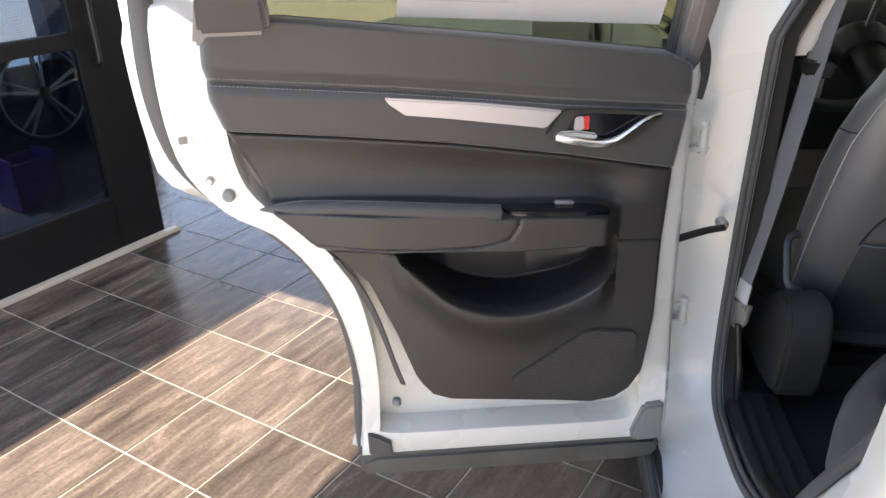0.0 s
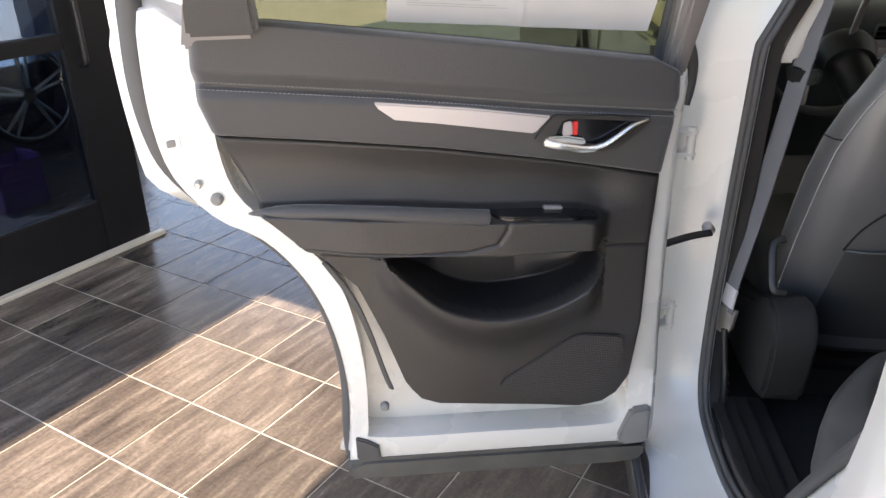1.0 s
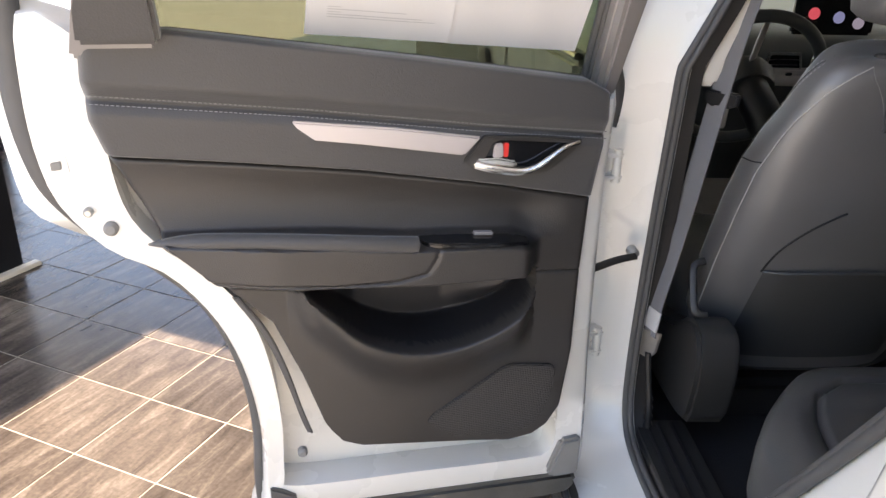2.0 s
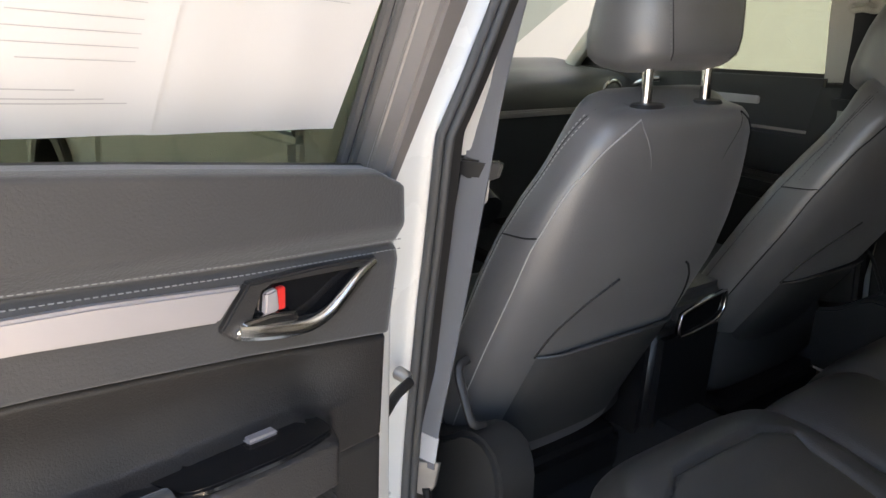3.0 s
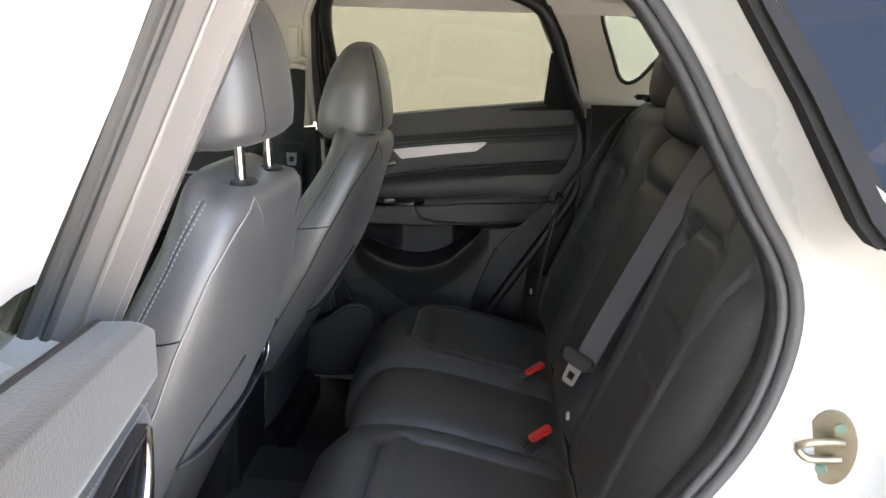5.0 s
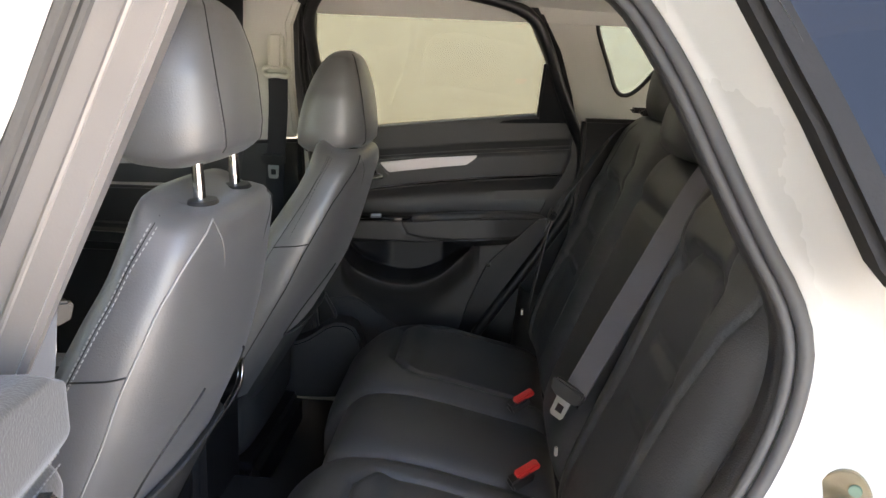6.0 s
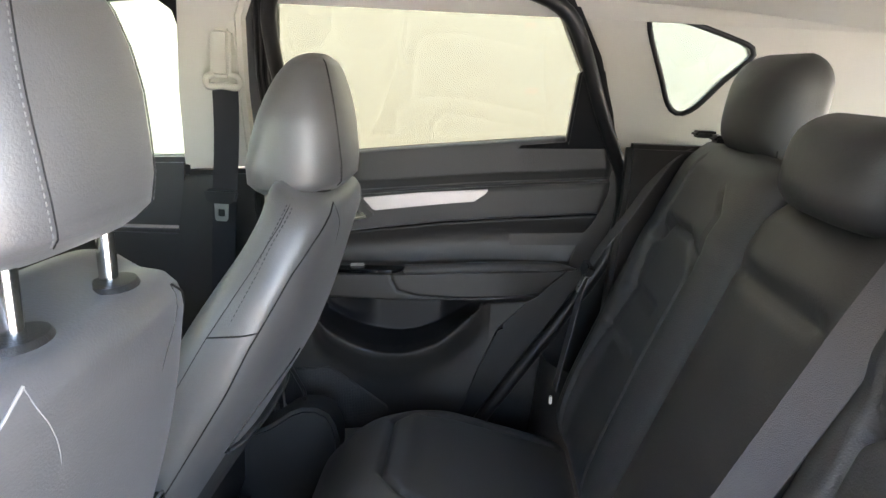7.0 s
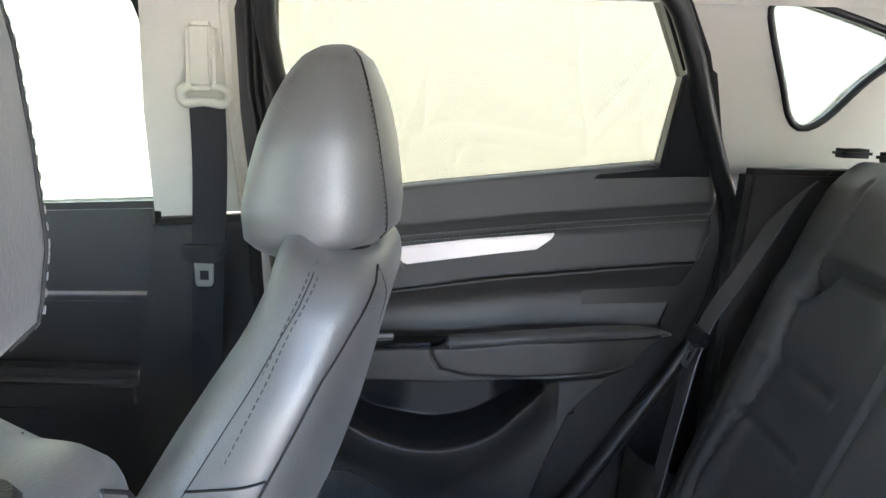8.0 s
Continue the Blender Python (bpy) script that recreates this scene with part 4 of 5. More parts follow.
    part("window_switch", slab([(0.33, 0.012), (0.33, 0.026), (0.295, 0.026), (0.295, 0.012)], (), on_arm, 0.004, 0.010, 0.003), SATIN, door)
    # speaker
    part("speaker_grille", slab([(0.394, 0.532), (0.385, 0.545), (0.262, 0.627), (0.245, 0.632), (0.17, 0.622), (0.160, 0.612), (0.163, 0.564), (0.185, 0.51), (0.205, 0.492), (0.246, 0.484), (0.35, 0.496)], (), put, -0.012, 0.007, 0.002), GRILLE, door, "perforated speaker grille")
    # glass, window frame
    if near:
        part("window_frame", slab(NEAR_FRAME, (NEAR_WINDOW,), lean, -0.104, -0.014, 0.006), FRAME_TRIM, door, "dark window frame")
        part("window_glass", slab(NEAR_WINDOW, (), lean, -0.098, -0.0945), OLIVE, door, "olive tinted window glass")
        for du, dd, r in ((0.0, -0.086, 0.0075), (-0.001, -0.070, 0.0045), (-0.002, -0.044, 0.003)):
            part("run_channel", tube([(0.112 + du, dd, 1.09), (0.122 + du, dd, 1.30), (0.132 + du, dd, 1.44)], r, 8, lambda p: lean(*p)), RUBBER if dd < -0.06 else FRAME_TRIM, door)
    else:
        part("window_frame", slab(FAR_FRAME, (WINDOW,), lean, -0.07, -0.014, 0.006), BLACK, door, "dark window frame")
        part("window_glass", slab(WINDOW, (), lean, -0.046, -0.042), LIGHT_TINT, door, "lightly tinted window glass")
        for du, dd, r in ((0.0, -0.006, 0.006), (-0.014, -0.003, 0.004), (-0.026, -0.006, 0.004)):
            part("run_channel", tube([(0.136 + du, dd, 1.115), (0.128 + du, dd, 1.30), (0.142 + du, dd, 1.46)], r, 8, lambda p: lean(*p)), BLACK if du else RUBBER, door)
    part("belt_seal", tube([(u, -0.026, z) for u, z in polyline([(0.145, 1.12), (0.40, 1.155), (0.755, 1.198)], 12)], 0.007, 8, lambda p: put(*p)), BLACK, door)
    part("corner_cover", slab([(0.758, 1.19), (0.758, 1.215), (0.764, 1.345), (0.79, 1.36), (0.815, 1.345), (0.853, 1.23), (0.858, 1.19)], (), lean, -0.03, 0.008, 0.006), PAD if near else BLACK, door)
    # rubber seals
    seal = [(0.955, 1.30), (0.962, 1.20), (0.966, 1.11), (0.958, 1.03), (0.94, 0.965), (0.89, 0.897), (0.818, 0.84), (0.755, 0.772), (0.716, 0.69), (0.693, 0.60), (0.685, 0.50), (0.69, 0.40), (0.688, 0.335)]
    part("door_seal", tube([(u, -0.078, z) for u, z in spline(seal, 60)], [0.02 - 0.010 * smooth01((k - 14) / 12) for k in range(60)], 10, lambda p: put(*p)), RUBBER, door, "grey rubber door seal", 80)
    part("arch_seal", slab([tuple(p) for p in spline([(0.705, 0.80), (0.66, 0.72), (0.63, 0.63), (0.612, 0.56), (0.602, 0.53)], 16)] + [tuple(p) for p in spline([(0.592, 0.525), (0.608, 0.58), (0.628, 0.66), (0.655, 0.735), (0.695, 0.80)], 16)], (), put, -0.022, -0.014, 0.002), RUBBER, door)
    part("bottom_seal", slab([(0.09, 0.352), (0.66, 0.366), (0.692, 0.352), (0.69, 0.318), (0.15, 0.30), (0.10, 0.305), (0.082, 0.325)], (), put, -0.085, -0.012, 0.008), DIRTY, door, "worn grey lower sealing strip")
    part("corner_pad", slab([(0.672, 0.42), (0.672, 0.366), (0.625, 0.364), (0.628, 0.395), (0.65, 0.41)], (), put, -0.03, -0.015, 0.003), RUBBER, door)
    part("hinge_cover", slab([(0.085, 0.44), (0.125, 0.435), (0.15, 0.365), (0.14, 0.35), (0.085, 0.352)], (), put, -0.06, -0.008, 0.006), SEALER, door)
    for u, z, r in ((0.862, 0.925, 0.0105), (0.888, 0.952, 0.007), (0.612, 0.487, 0.0085)):
        part("plug", tube([(u, -0.026, z), (u, -0.016, z), (u, -0.012, z)], [r, r, r * 0.6], 16, lambda p: put(*p)), SEALER if r > 0.008 else STEEL, door)
    part("latch", slab([(0.905, 1.035), (0.935, 1.03), (0.935, 1.005), (0.903, 1.01)], (), put, -0.03, -0.0205, 0.001), PAINT, door)
    part("latch_claw", slab([(0.912, 1.028), (0.926, 1.026), (0.926, 1.014), (0.912, 1.016)], (), put, -0.03, -0.0185, 0.001), SEALER, door)
    return door


left_door = rear_door("car_door", "open pearl white rear car door with papers on its window", open_door, True)
for z in (0.955, 0.60):
    h = part("hinge", box(0.04, 0.09, -0.112, -0.104, z - 0.024, z + 0.024, 0.003, place=lambda p: open_door(*p)), PAINT, left_door, "white painted hinge")
    for dz in (-0.02, 0.02):
        part("hinge_leaf", box(0.025, 0.065, -0.12, -0.082, z + dz - 0.004, z + dz + 0.004, 0.002, place=lambda p: open_door(*p)), PAINT, h)
    part("hinge_pin", tube([(0.035, -0.09, z - 0.03), (0.035, -0.09, z + 0.03)], 0.008, 12, lambda p: open_door(*p)), PAINT, h)
part("check_strap", tube(spline([(0.11, -0.045, 0.772), (0.065, -0.062, 0.774), (0.01, -0.092, 0.770), (-0.036, -0.108, 0.767)], 14), 0.0075, 8, lambda p: open_door(*p), flat=0.5), DARKTRIM, left_door, "steel door check strap")
part("strap_bolt", tube([Vector((-0.775, 0.112, 0.766)), Vector((-0.773, 0.092, 0.766)), Vector((-0.773, 0.086, 0.766))], [0.011, 0.010, 0.006], 16), STEEL, left_door)
part("wire_boot", tube(spline([(0.07, -0.07, 1.13), (0.058, -0.075, 1.10), (0.055, -0.08, 1.06), (0.062, -0.075, 1.03)], 16), [0.013 - 0.004 * k / 15 for k in range(16)], 10, lambda p: open_door(*p)), RUBBER, left_door)

rear_door("car_door", "closed rear car door with dark trim and a tinted window", shut_door, False)

# ---- papers on the window ----
def on_glass(a, d, b):
    return open_door(a, -0.0935 + d + tumble(b), b)


def sheet(u0, z0, tilt, lines, label):
    paper = thing("paper_sheet", label, "paper", group="papers on the car window")
    s, c = math.sin(tilt), math.cos(tilt)

    def put(a, d, b):
        return on_glass(u0 - (a * c - b * s), d, z0 + 0.912 * b * c + a * s)
    n = 10
    rows = [[put(0.216 * i / n, 0.002 + 0.0015 * math.sin(i * 1.3) + 0.003 * (i / n) ** 2, 0.279 * j / n) for i in range(n + 1)] for j in range(n + 1)]
    bm = grid_mesh(rows)
    rows = [[put(0.216 * i / n, 0.0014 + 0.0015 * math.sin(i * 1.3) + 0.003 * (i / n) ** 2, 0.279 * j / n) for i in range(n + 1)] for j in range(n + 1)]
    part("page", grid_mesh(rows, bm=bm), PAPER, paper)
    for a0, a1, b, h in lines:
        m = max(2, int((a1 - a0) / 0.02))
        bar = grid_mesh([[put(a0 + (a1 - a0) * i / m, 0.0026 + 0.0015 * math.sin((a0 + (a1 - a0) * i / m) / 0.216 * n * 1.3) + 0.003 * ((a0 + (a1 - a0) * i / m) / 0.216) ** 2, b + h * j) for i in range(m + 1)] for j in (0, 1)])
        part("text_line", bar, INK, paper, "grey printed line that cannot be read")


form = [(0.03, 0.19, 0.030, 0.0012), (0.03, 0.17, 0.034, 0.0012), (0.03, 0.145, 0.042, 0.0012), (0.03, 0.05, 0.038, 0.001), (0.03, 0.05, 0.046, 0.001),
        (0.10, 0.19, 0.068, 0.0008), (0.03, 0.06, 0.070, 0.0014), (0.09, 0.19, 0.080, 0.0008), (0.03, 0.19, 0.092, 0.0008), (0.03, 0.05, 0.095, 0.0014),
        (0.09, 0.19, 0.104, 0.0008), (0.03, 0.06, 0.107, 0.0014), (0.03, 0.19, 0.118, 0.0008), (0.11, 0.16, 0.13, 0.0016), (0.03, 0.19, 0.142, 0.0008), (0.07, 0.15, 0.16, 0.003), (0.05, 0.17, 0.185, 0.0025)]
sheet(0.571, 1.189, -0.072, form, "white printed form with rows of fine lines taped to the window")
sheet(0.358, 1.1725, -0.072, [(0.03, 0.18, 0.14, 0.0008), (0.03, 0.18, 0.16, 0.0008)], "blank white sheet taped to the window beside the printed form")

# ---- front door on the far side ----
def far_front(a, d, b):
    return Vector((0.735 - d - tumble(b), a, b))


fdoor = thing("car_door", "closed front car door with dark trim and clear window", "car door")
part("upper_panel", slab([(0.31, 0.99), (0.31, 1.148), (1.22, 1.10), (1.28, 0.96)], (), far_front, -0.02, 0.02, 0.012), PAD, fdoor)
part("insert", slab([(0.32, 0.80), (0.315, 0.978), (1.28, 0.95), (1.28, 0.78)], (), far_front, -0.02, 0.006, 0.008), PLASTIC, fdoor)
part("armrest", box(0.655, 0.73, 0.322, 0.95, 0.79, 0.862, 0.022, 3), PLASTIC, fdoor)
part("lower_panel", slab([(0.34, 0.42), (0.325, 0.79), (1.28, 0.77), (1.25, 0.42)], (), far_front, -0.02, 0.022, 0.012), PLASTIC, fdoor)
FW = [(0.318, 1.145), (0.28, 1.40), (0.29, 1.45), (0.34, 1.487), (0.62, 1.47), (0.83, 1.37), (1.06, 1.20), (1.12, 1.10)]
FF = [(0.29, 1.11), (0.245, 1.43), (0.27, 1.52), (0.62, 1.52), (0.86, 1.41), (1.13, 1.23), (1.25, 1.06)]
part("window_frame", slab(FF, (FW,), far_front, -0.06, 0.0, 0.004), BLACK, fdoor)
part("window_glass", slab(FW, (), far_front, -0.04, -0.036), GLASS, fdoor, "clear window glass")
part("trim_strip", slab([(0.50, 1.045), (0.50, 1.068), (0.98, 1.05), (0.98, 1.02)], (), far_front, 0.015, 0.026, 0.003), SATIN, fdoor)
part("door_handle", tube(spline([Vector((0.70, 0.85, 1.08)), Vector((0.685, 0.90, 1.07)), Vector((0.69, 0.95, 1.045))], 12), 0.009, 8), CHROME, fdoor)
part("outer_skin", slab([(0.30, 0.33), (0.27, 0.9), (0.28, 1.14), (1.25, 1.08), (1.32, 0.85), (1.30, 0.33)], (), lambda a, d, b: Vector((0.92 - d, a, b)), 0.0, 0.05, 0.012), PAINT, fdoor)
mirror = part("wing_mirror", grid_mesh([[Vector((1.0 + 0.11 * math.cos(q) * k, 0.98 + w, 1.17 + 0.07 * math.sin(q) * k)) for q in [2 * math.pi * j / 20 for j in range(20)]] for w, k in ((0.0, 0.55), (0.03, 0.9), (0.08, 1.0), (0.10, 0.98))], True, True), GLOSS, fdoor, "black wing mirror")
part("mirror_glass", slab([(1.0 + 0.1 * math.cos(q), 1.17 + 0.06 * math.sin(q)) for q in [2 * math.pi * j / 20 for j in range(20)]], (), lambda a, d, b: Vector((a, 0.975 - d, b)), 0.0, 0.004), CHROME, mirror)
part("mirror_arm", box(0.86, 0.95, 1.0, 1.05, 1.11, 1.14, 0.01), GLOSS, mirror)


# ---- front seats ----
def rounded(hw, y0, y1, n=48, p=3.2):
    """A rounded cross-section: half width hw, from y0 to y1."""
    c, h = (y0 + y1) / 2, (y1 - y0) / 2
    out = []
    for k in range(n):
        a = 2 * math.pi * k / n
        ca, sa = math.cos(a), math.sin(a)
        out.append((hw * math.copysign(abs(ca) ** (2 / p), ca), c + h * math.copysign(abs(sa) ** (2 / p), sa)))
    return out


BACK = [(0.46, 0.205, 0.36, 0.225), (0.52, 0.182, 0.345, 0.24), (0.62, 0.137, 0.31, 0.25), (0.75, 0.076, 0.262, 0.255), (0.88, 0.018, 0.21, 0.255), (0.96, -0.004, 0.172, 0.248),
        (1.03, -0.021, 0.135, 0.232), (1.08, -0.032, 0.107, 0.212), (1.12, -0.040, 0.088, 0.196), (1.145, -0.041, 0.08, 0.180), (1.158, -0.034, 0.074, 0.164), (1.165, -0.022, 0.066, 0.140), (1.167, -0.005, 0.05, 0.10)]


def back_at(z, k):
    return float(np.interp(z, [b[0] for b in BACK], [b[k] for b in BACK]))


def crown(y, z):
    """The front rim of the backrest rises over the posts."""
    return 0.022 * smooth01((y - 0.015) / 0.045) * smooth01((z - 1.05) / 0.11)


def front_seat(cx, side, head_z, label, dy=0.0, rec=0.0, thread=THREAD, dz=0.0):
    """side: -1 where the seat's outer side is towards -x. head_z: the headrest's lower edge."""
    seat = thing("car_seat", label, "car seat", group="front seats")
    zs = list(np.linspace(0.46, 1.1, 34)) + [1.11, 1.12, 1.13, 1.14, 1.147, 1.153, 1.158, 1.162, 1.165, 1.1665, 1.167]
    rows = []
    for z in zs:
        loop = rounded(back_at(z, 3), back_at(z, 1), back_at(z, 2), 56, 3.0)
        rows.append([Vector((cx + x, y + 0.012 * math.cos(x / 0.25 * 1.57) * (-1 if y < back_at(z, 1) + 0.03 else 0) * smooth01((1.12 - z) / 0.2), z + crown(y, z))) for x, y in loop])
    back = part("backrest", grid_mesh(rows, True, True), LEATHER_LIT, seat, "black leather backrest with light piping", 60)

    def skin(z, a, out=0.0016):
        """A point on the backrest's surface, a: angle round it (0 right, 90 front)."""
        hw, y0, y1 = back_at(z, 3), back_at(z, 1), back_at(z, 2)
        c, h = (y0 + y1) / 2, (y1 - y0) / 2
        ca, sa = math.cos(radians(a)), math.sin(radians(a))
        y = c + (h + out) * math.copysign(abs(sa) ** (2 / 3.0), sa)
        return Vector((cx + (hw + out) * math.copysign(abs(ca) ** (2 / 3.0), ca), y, z + crown(y, z)))

    for s in (-1, 1):
        rear = [skin(z, 180 + q if s < 0 else -q) for z, q in zip(np.linspace(0.5, 1.155, 50), np.interp(np.linspace(0.5, 1.155, 50), [0.5, 0.95, 1.06, 1.11, 1.14, 1.155], [13, 16, 22, 32, 44, 52]))]
        part("piping", tube(rear, 0.0013, 6), thread if s == side else CREASE, back, "light grey piping")
        front = [skin(z, (180 - q if s < 0 else q)) for z, q in zip(np.linspace(0.72, 1.16, 34), np.interp(np.linspace(0.72, 1.16, 34), [0.72, 0.95, 1.08, 1.16], [14, 12, 8, 2]))]
        part("piping", tube(front, 0.0006, 6), CREASE, back, "dark seam")
        for lean in (-2.0, 2.0):
            run = spline([skin(z, (180 - q - lean if s < 0 else q + lean), 0.0008) for z, q in zip(np.linspace(0.72, 1.155, 34), np.interp(np.linspace(0.72, 1.155, 34), [0.72, 0.95, 1.08, 1.16], [14, 12, 8, 2]))], 320)
            dots = bmesh.new()
            for k in range(1, 316, 5):
                tube([run[k], run[k + 3]], 0.0009, 4, bm=dots)
            part("stitching", dots, thread if s == side else DARK_THREAD, back)
        cross = [skin(0.965 + 0.01 * (k / 7), (180 - 12 + 28 * k / 7 if s < 0 else 12 - 28 * k / 7), 0.0008) for k in range(8)]
        part("seam", tube(cross, 0.0014, 6), CREASE, back)
        arc = [skin(z, (180 + q if s < 0 else -q), 0.0006) for z, q in zip((1.155, 1.14, 1.12, 1.09, 1.05, 1.0, 0.95), (52, 58, 66, 73, 77, 79, 78))]
        part("seam", tube(spline(arc, 20), 0.0006, 6), STITCHING if s == side else DARK_THREAD, back)
    # map pocket on the back
    def rear(x, z, out):
        hw, y0, y1 = back_at(z, 3), back_at(z, 1), back_at(z, 2)
        c, h = (y0 + y1) / 2, (y1 - y0) / 2
        q = min(0.999, abs(x) / hw)
        return Vector((cx + x, c - h * (1 - q ** 3) ** (1 / 3) - 0.012 * math.cos(x / 0.25 * 1.57) * smooth01((1.12 - z) / 0.2) - out, z))
    pocket = [[rear(x, z + 0.012 * (1 - (x / 0.175) ** 2) * j / 8, 0.002 + 0.010 * smooth01((0.175 - abs(x)) / 0.03) * (0.4 + 0.6 * j / 8)) for x in np.linspace(-0.175, 0.175, 21)] for j, z in enumerate(np.linspace(0.50, 0.745, 9))]
    back_row = [[p + Vector((0, 0.012, -0.002)) for p in pocket[-1]]]
    part("map_pocket", grid_mesh(pocket + back_row), LEATHER, back, "black leather map pocket")
    part("pocket_edge", tube(pocket[-1], 0.0035, 8), LEATHER, back)
    for s in (-1, 1):
        line = [rear(s * q, z, 0.0004) for q, z in ((0.178, 0.745), (0.165, 0.80), (0.135, 0.85), (0.10, 0.885), (0.085, 0.895))]
        part("seam", tube(spline(line, 18), 0.0022, 6), CREASE, back)
    # posts and headrest
    for x in (-0.072, 0.072):
        pole = part("headrest_post", tube([Vector((cx + x, 0.006, 1.14)), Vector((cx + x, 0.012, head_z + 0.05))], 0.0085, 14), CHROME, seat, "chrome headrest post")
        part("post_collar", grid_mesh([[Vector((cx + x + (r * 1.75) * math.cos(a), 0.004 + r * 1.05 * math.sin(a), z)) for a in [2 * math.pi * k / 20 for k in range(20)]] for r, z in ((0.019, 1.155), (0.0195, 1.166), (0.017, 1.171), (0.010, 1.172))], True, True), DARKTRIM, pole)
    H = [(0.0, 0.0, 0.09, 0.080), (0.006, -0.026, 0.115, 0.108), (0.02, -0.042, 0.13, 0.124), (0.05, -0.044, 0.132, 0.129), (0.09, -0.041, 0.124, 0.127), (0.13, -0.036, 0.112, 0.124), (0.165, -0.028, 0.098, 0.112), (0.195, -0.018, 0.082, 0.095), (0.215, -0.008, 0.066, 0.075), (0.226, 0.006, 0.05, 0.05), (0.23, 0.016, 0.036, 0.02)]
    hz = [h[0] for h in H]
    rows = []
    for z in list(np.linspace(0, 0.02, 5)) + list(np.linspace(0.03, 0.2, 18)) + list(np.linspace(0.205, 0.23, 8)):
        loop = rounded(float(np.interp(z, hz, [h[3] for h in H])), float(np.interp(z, hz, [h[1] for h in H])), float(np.interp(z, hz, [h[2] for h in H])), 44, 2.7)
        rows.append([Vector((cx + x, y, head_z + z + 0.022 * smooth01((0.05 - y) / 0.14) * (1 - smooth01(z / 0.12)))) for x, y in loop])
    head = part("headrest", grid_mesh(rows, True, True), LEATHER_LIT, seat, "black leather headrest with a stitched seam", 70)

    def hskin(z, a, out=0.001):
        hw, y0, y1 = [float(np.interp(z, hz, [h[k] for h in H])) for k in (3, 1, 2)]
        c, h = (y0 + y1) / 2, (y1 - y0) / 2
        ca, sa = math.cos(radians(a)), math.sin(radians(a))
        y = c + (h + out) * math.copysign(abs(sa) ** (2 / 2.7), sa)
        return Vector((cx + (hw + out) * math.copysign(abs(ca) ** (2 / 2.7), ca), y, head_z + z + 0.022 * smooth01((0.05 - y) / 0.14) * (1 - smooth01(z / 0.12))))
    for a0 in (240, 300):
        line = [hskin(z, a0 + (a0 - 270) * 0.45 * (z / 0.22)) for z in np.linspace(0.012, 0.222, 30)]
        part("seam", tube(line, 0.0007, 6), CREASE, head)
        side2 = 1 if a0 > 270 else -1
        dots = bmesh.new()
        fine = spline([hskin(z, a0 + side2 * 2.2 + (a0 - 270) * 0.45 * (z / 0.22), 0.0012) for z in np.linspace(0.012, 0.222, 30)], 150)
        for k in range(2, 146, 4):
            tube([fine[k], fine[k + 1], fine[k + 2]], 0.0007, 4, bm=dots)
        part("stitching", dots, STITCHING if thread is THREAD else DARK_THREAD, head)
    # cushion and side cover
    rows = []
    for y, z0, z1, hw in ((0.22, 0.44, 0.60, 0.24), (0.24, 0.42, 0.635, 0.255), (0.30, 0.42, 0.655, 0.262), (0.45, 0.43, 0.675, 0.262), (0.58, 0.45, 0.68, 0.258), (0.64, 0.50, 0.66, 0.24), (0.655, 0.55, 0.62, 0.2)):
        rows.append([Vector((cx + x, y, z)) for x, z in rounded(hw, z0, z1, 40, 3.4)])
    part("cushion", grid_mesh(rows, True, True), LEATHER, seat, "", 60)
    outline = spline([(0.022, 0.60), (0.012, 0.55), (0.022, 0.47), (0.05, 0.42), (0.20, 0.405), (0.45, 0.42), (0.60, 0.44), (0.60, 0.51), (0.40, 0.535), (0.20, 0.575), (0.11, 0.632), (0.05, 0.634)], 48, True)
    part("side_cover", slab([tuple(p) for p in outline], (), lambda a, d, b: Vector((cx + side * d, a, b)), 0.215, 0.30, 0.014), DARKTRIM, seat, "dark plastic seat side cover", 50)
    part("recline_lever", tube(spline([Vector((cx + side * 0.262, 0.155, 0.735)), Vector((cx + side * 0.285, 0.150, 0.725)), Vector((cx + side * 0.288, 0.125, 0.68)), Vector((cx + side * 0.285, 0.105, 0.645)), Vector((cx + side * 0.262, 0.10, 0.638))], 18), 0.008, 8, flat=0.6), PLASTIC, seat, "dark recline lever")
    seat.location.y = dy
    seat.location.z = dz
    if rec:
        for ob in [o for o in seat.children_recursive if o.name.split(".")[0] in ("backrest", "piping", "seam", "map_pocket", "pocket_edge")]:
            for v in ob.data.vertices:
                if v.co.z < 1.12:
                    v.co.y += rec * (1.12 - v.co.z)
    part("seat_base", box(cx - 0.22, cx + 0.22, 0.18, 0.62, 0.325, 0.43, 0.02), BLACK, seat)
    return seat


front_seat(-0.345, -1, 1.212, "black leather front seat with its headrest raised on chrome posts", dz=-0.010)
front_seat(0.345, 1, 1.149, "black leather front seat with its headrest lowered", -0.075, 0.12, DARK_THREAD)

# ---- rear bench ----
bench = thing("rear_seat", "black leather rear bench with three headrests", "car seat")
FOOT, TOP = Vector((0, -0.528, 0.62)), Vector((0, -0.765, 1.255))
RISE = (TOP - FOOT).normalized()
OUT = Vector((0, RISE.z, -RISE.y))


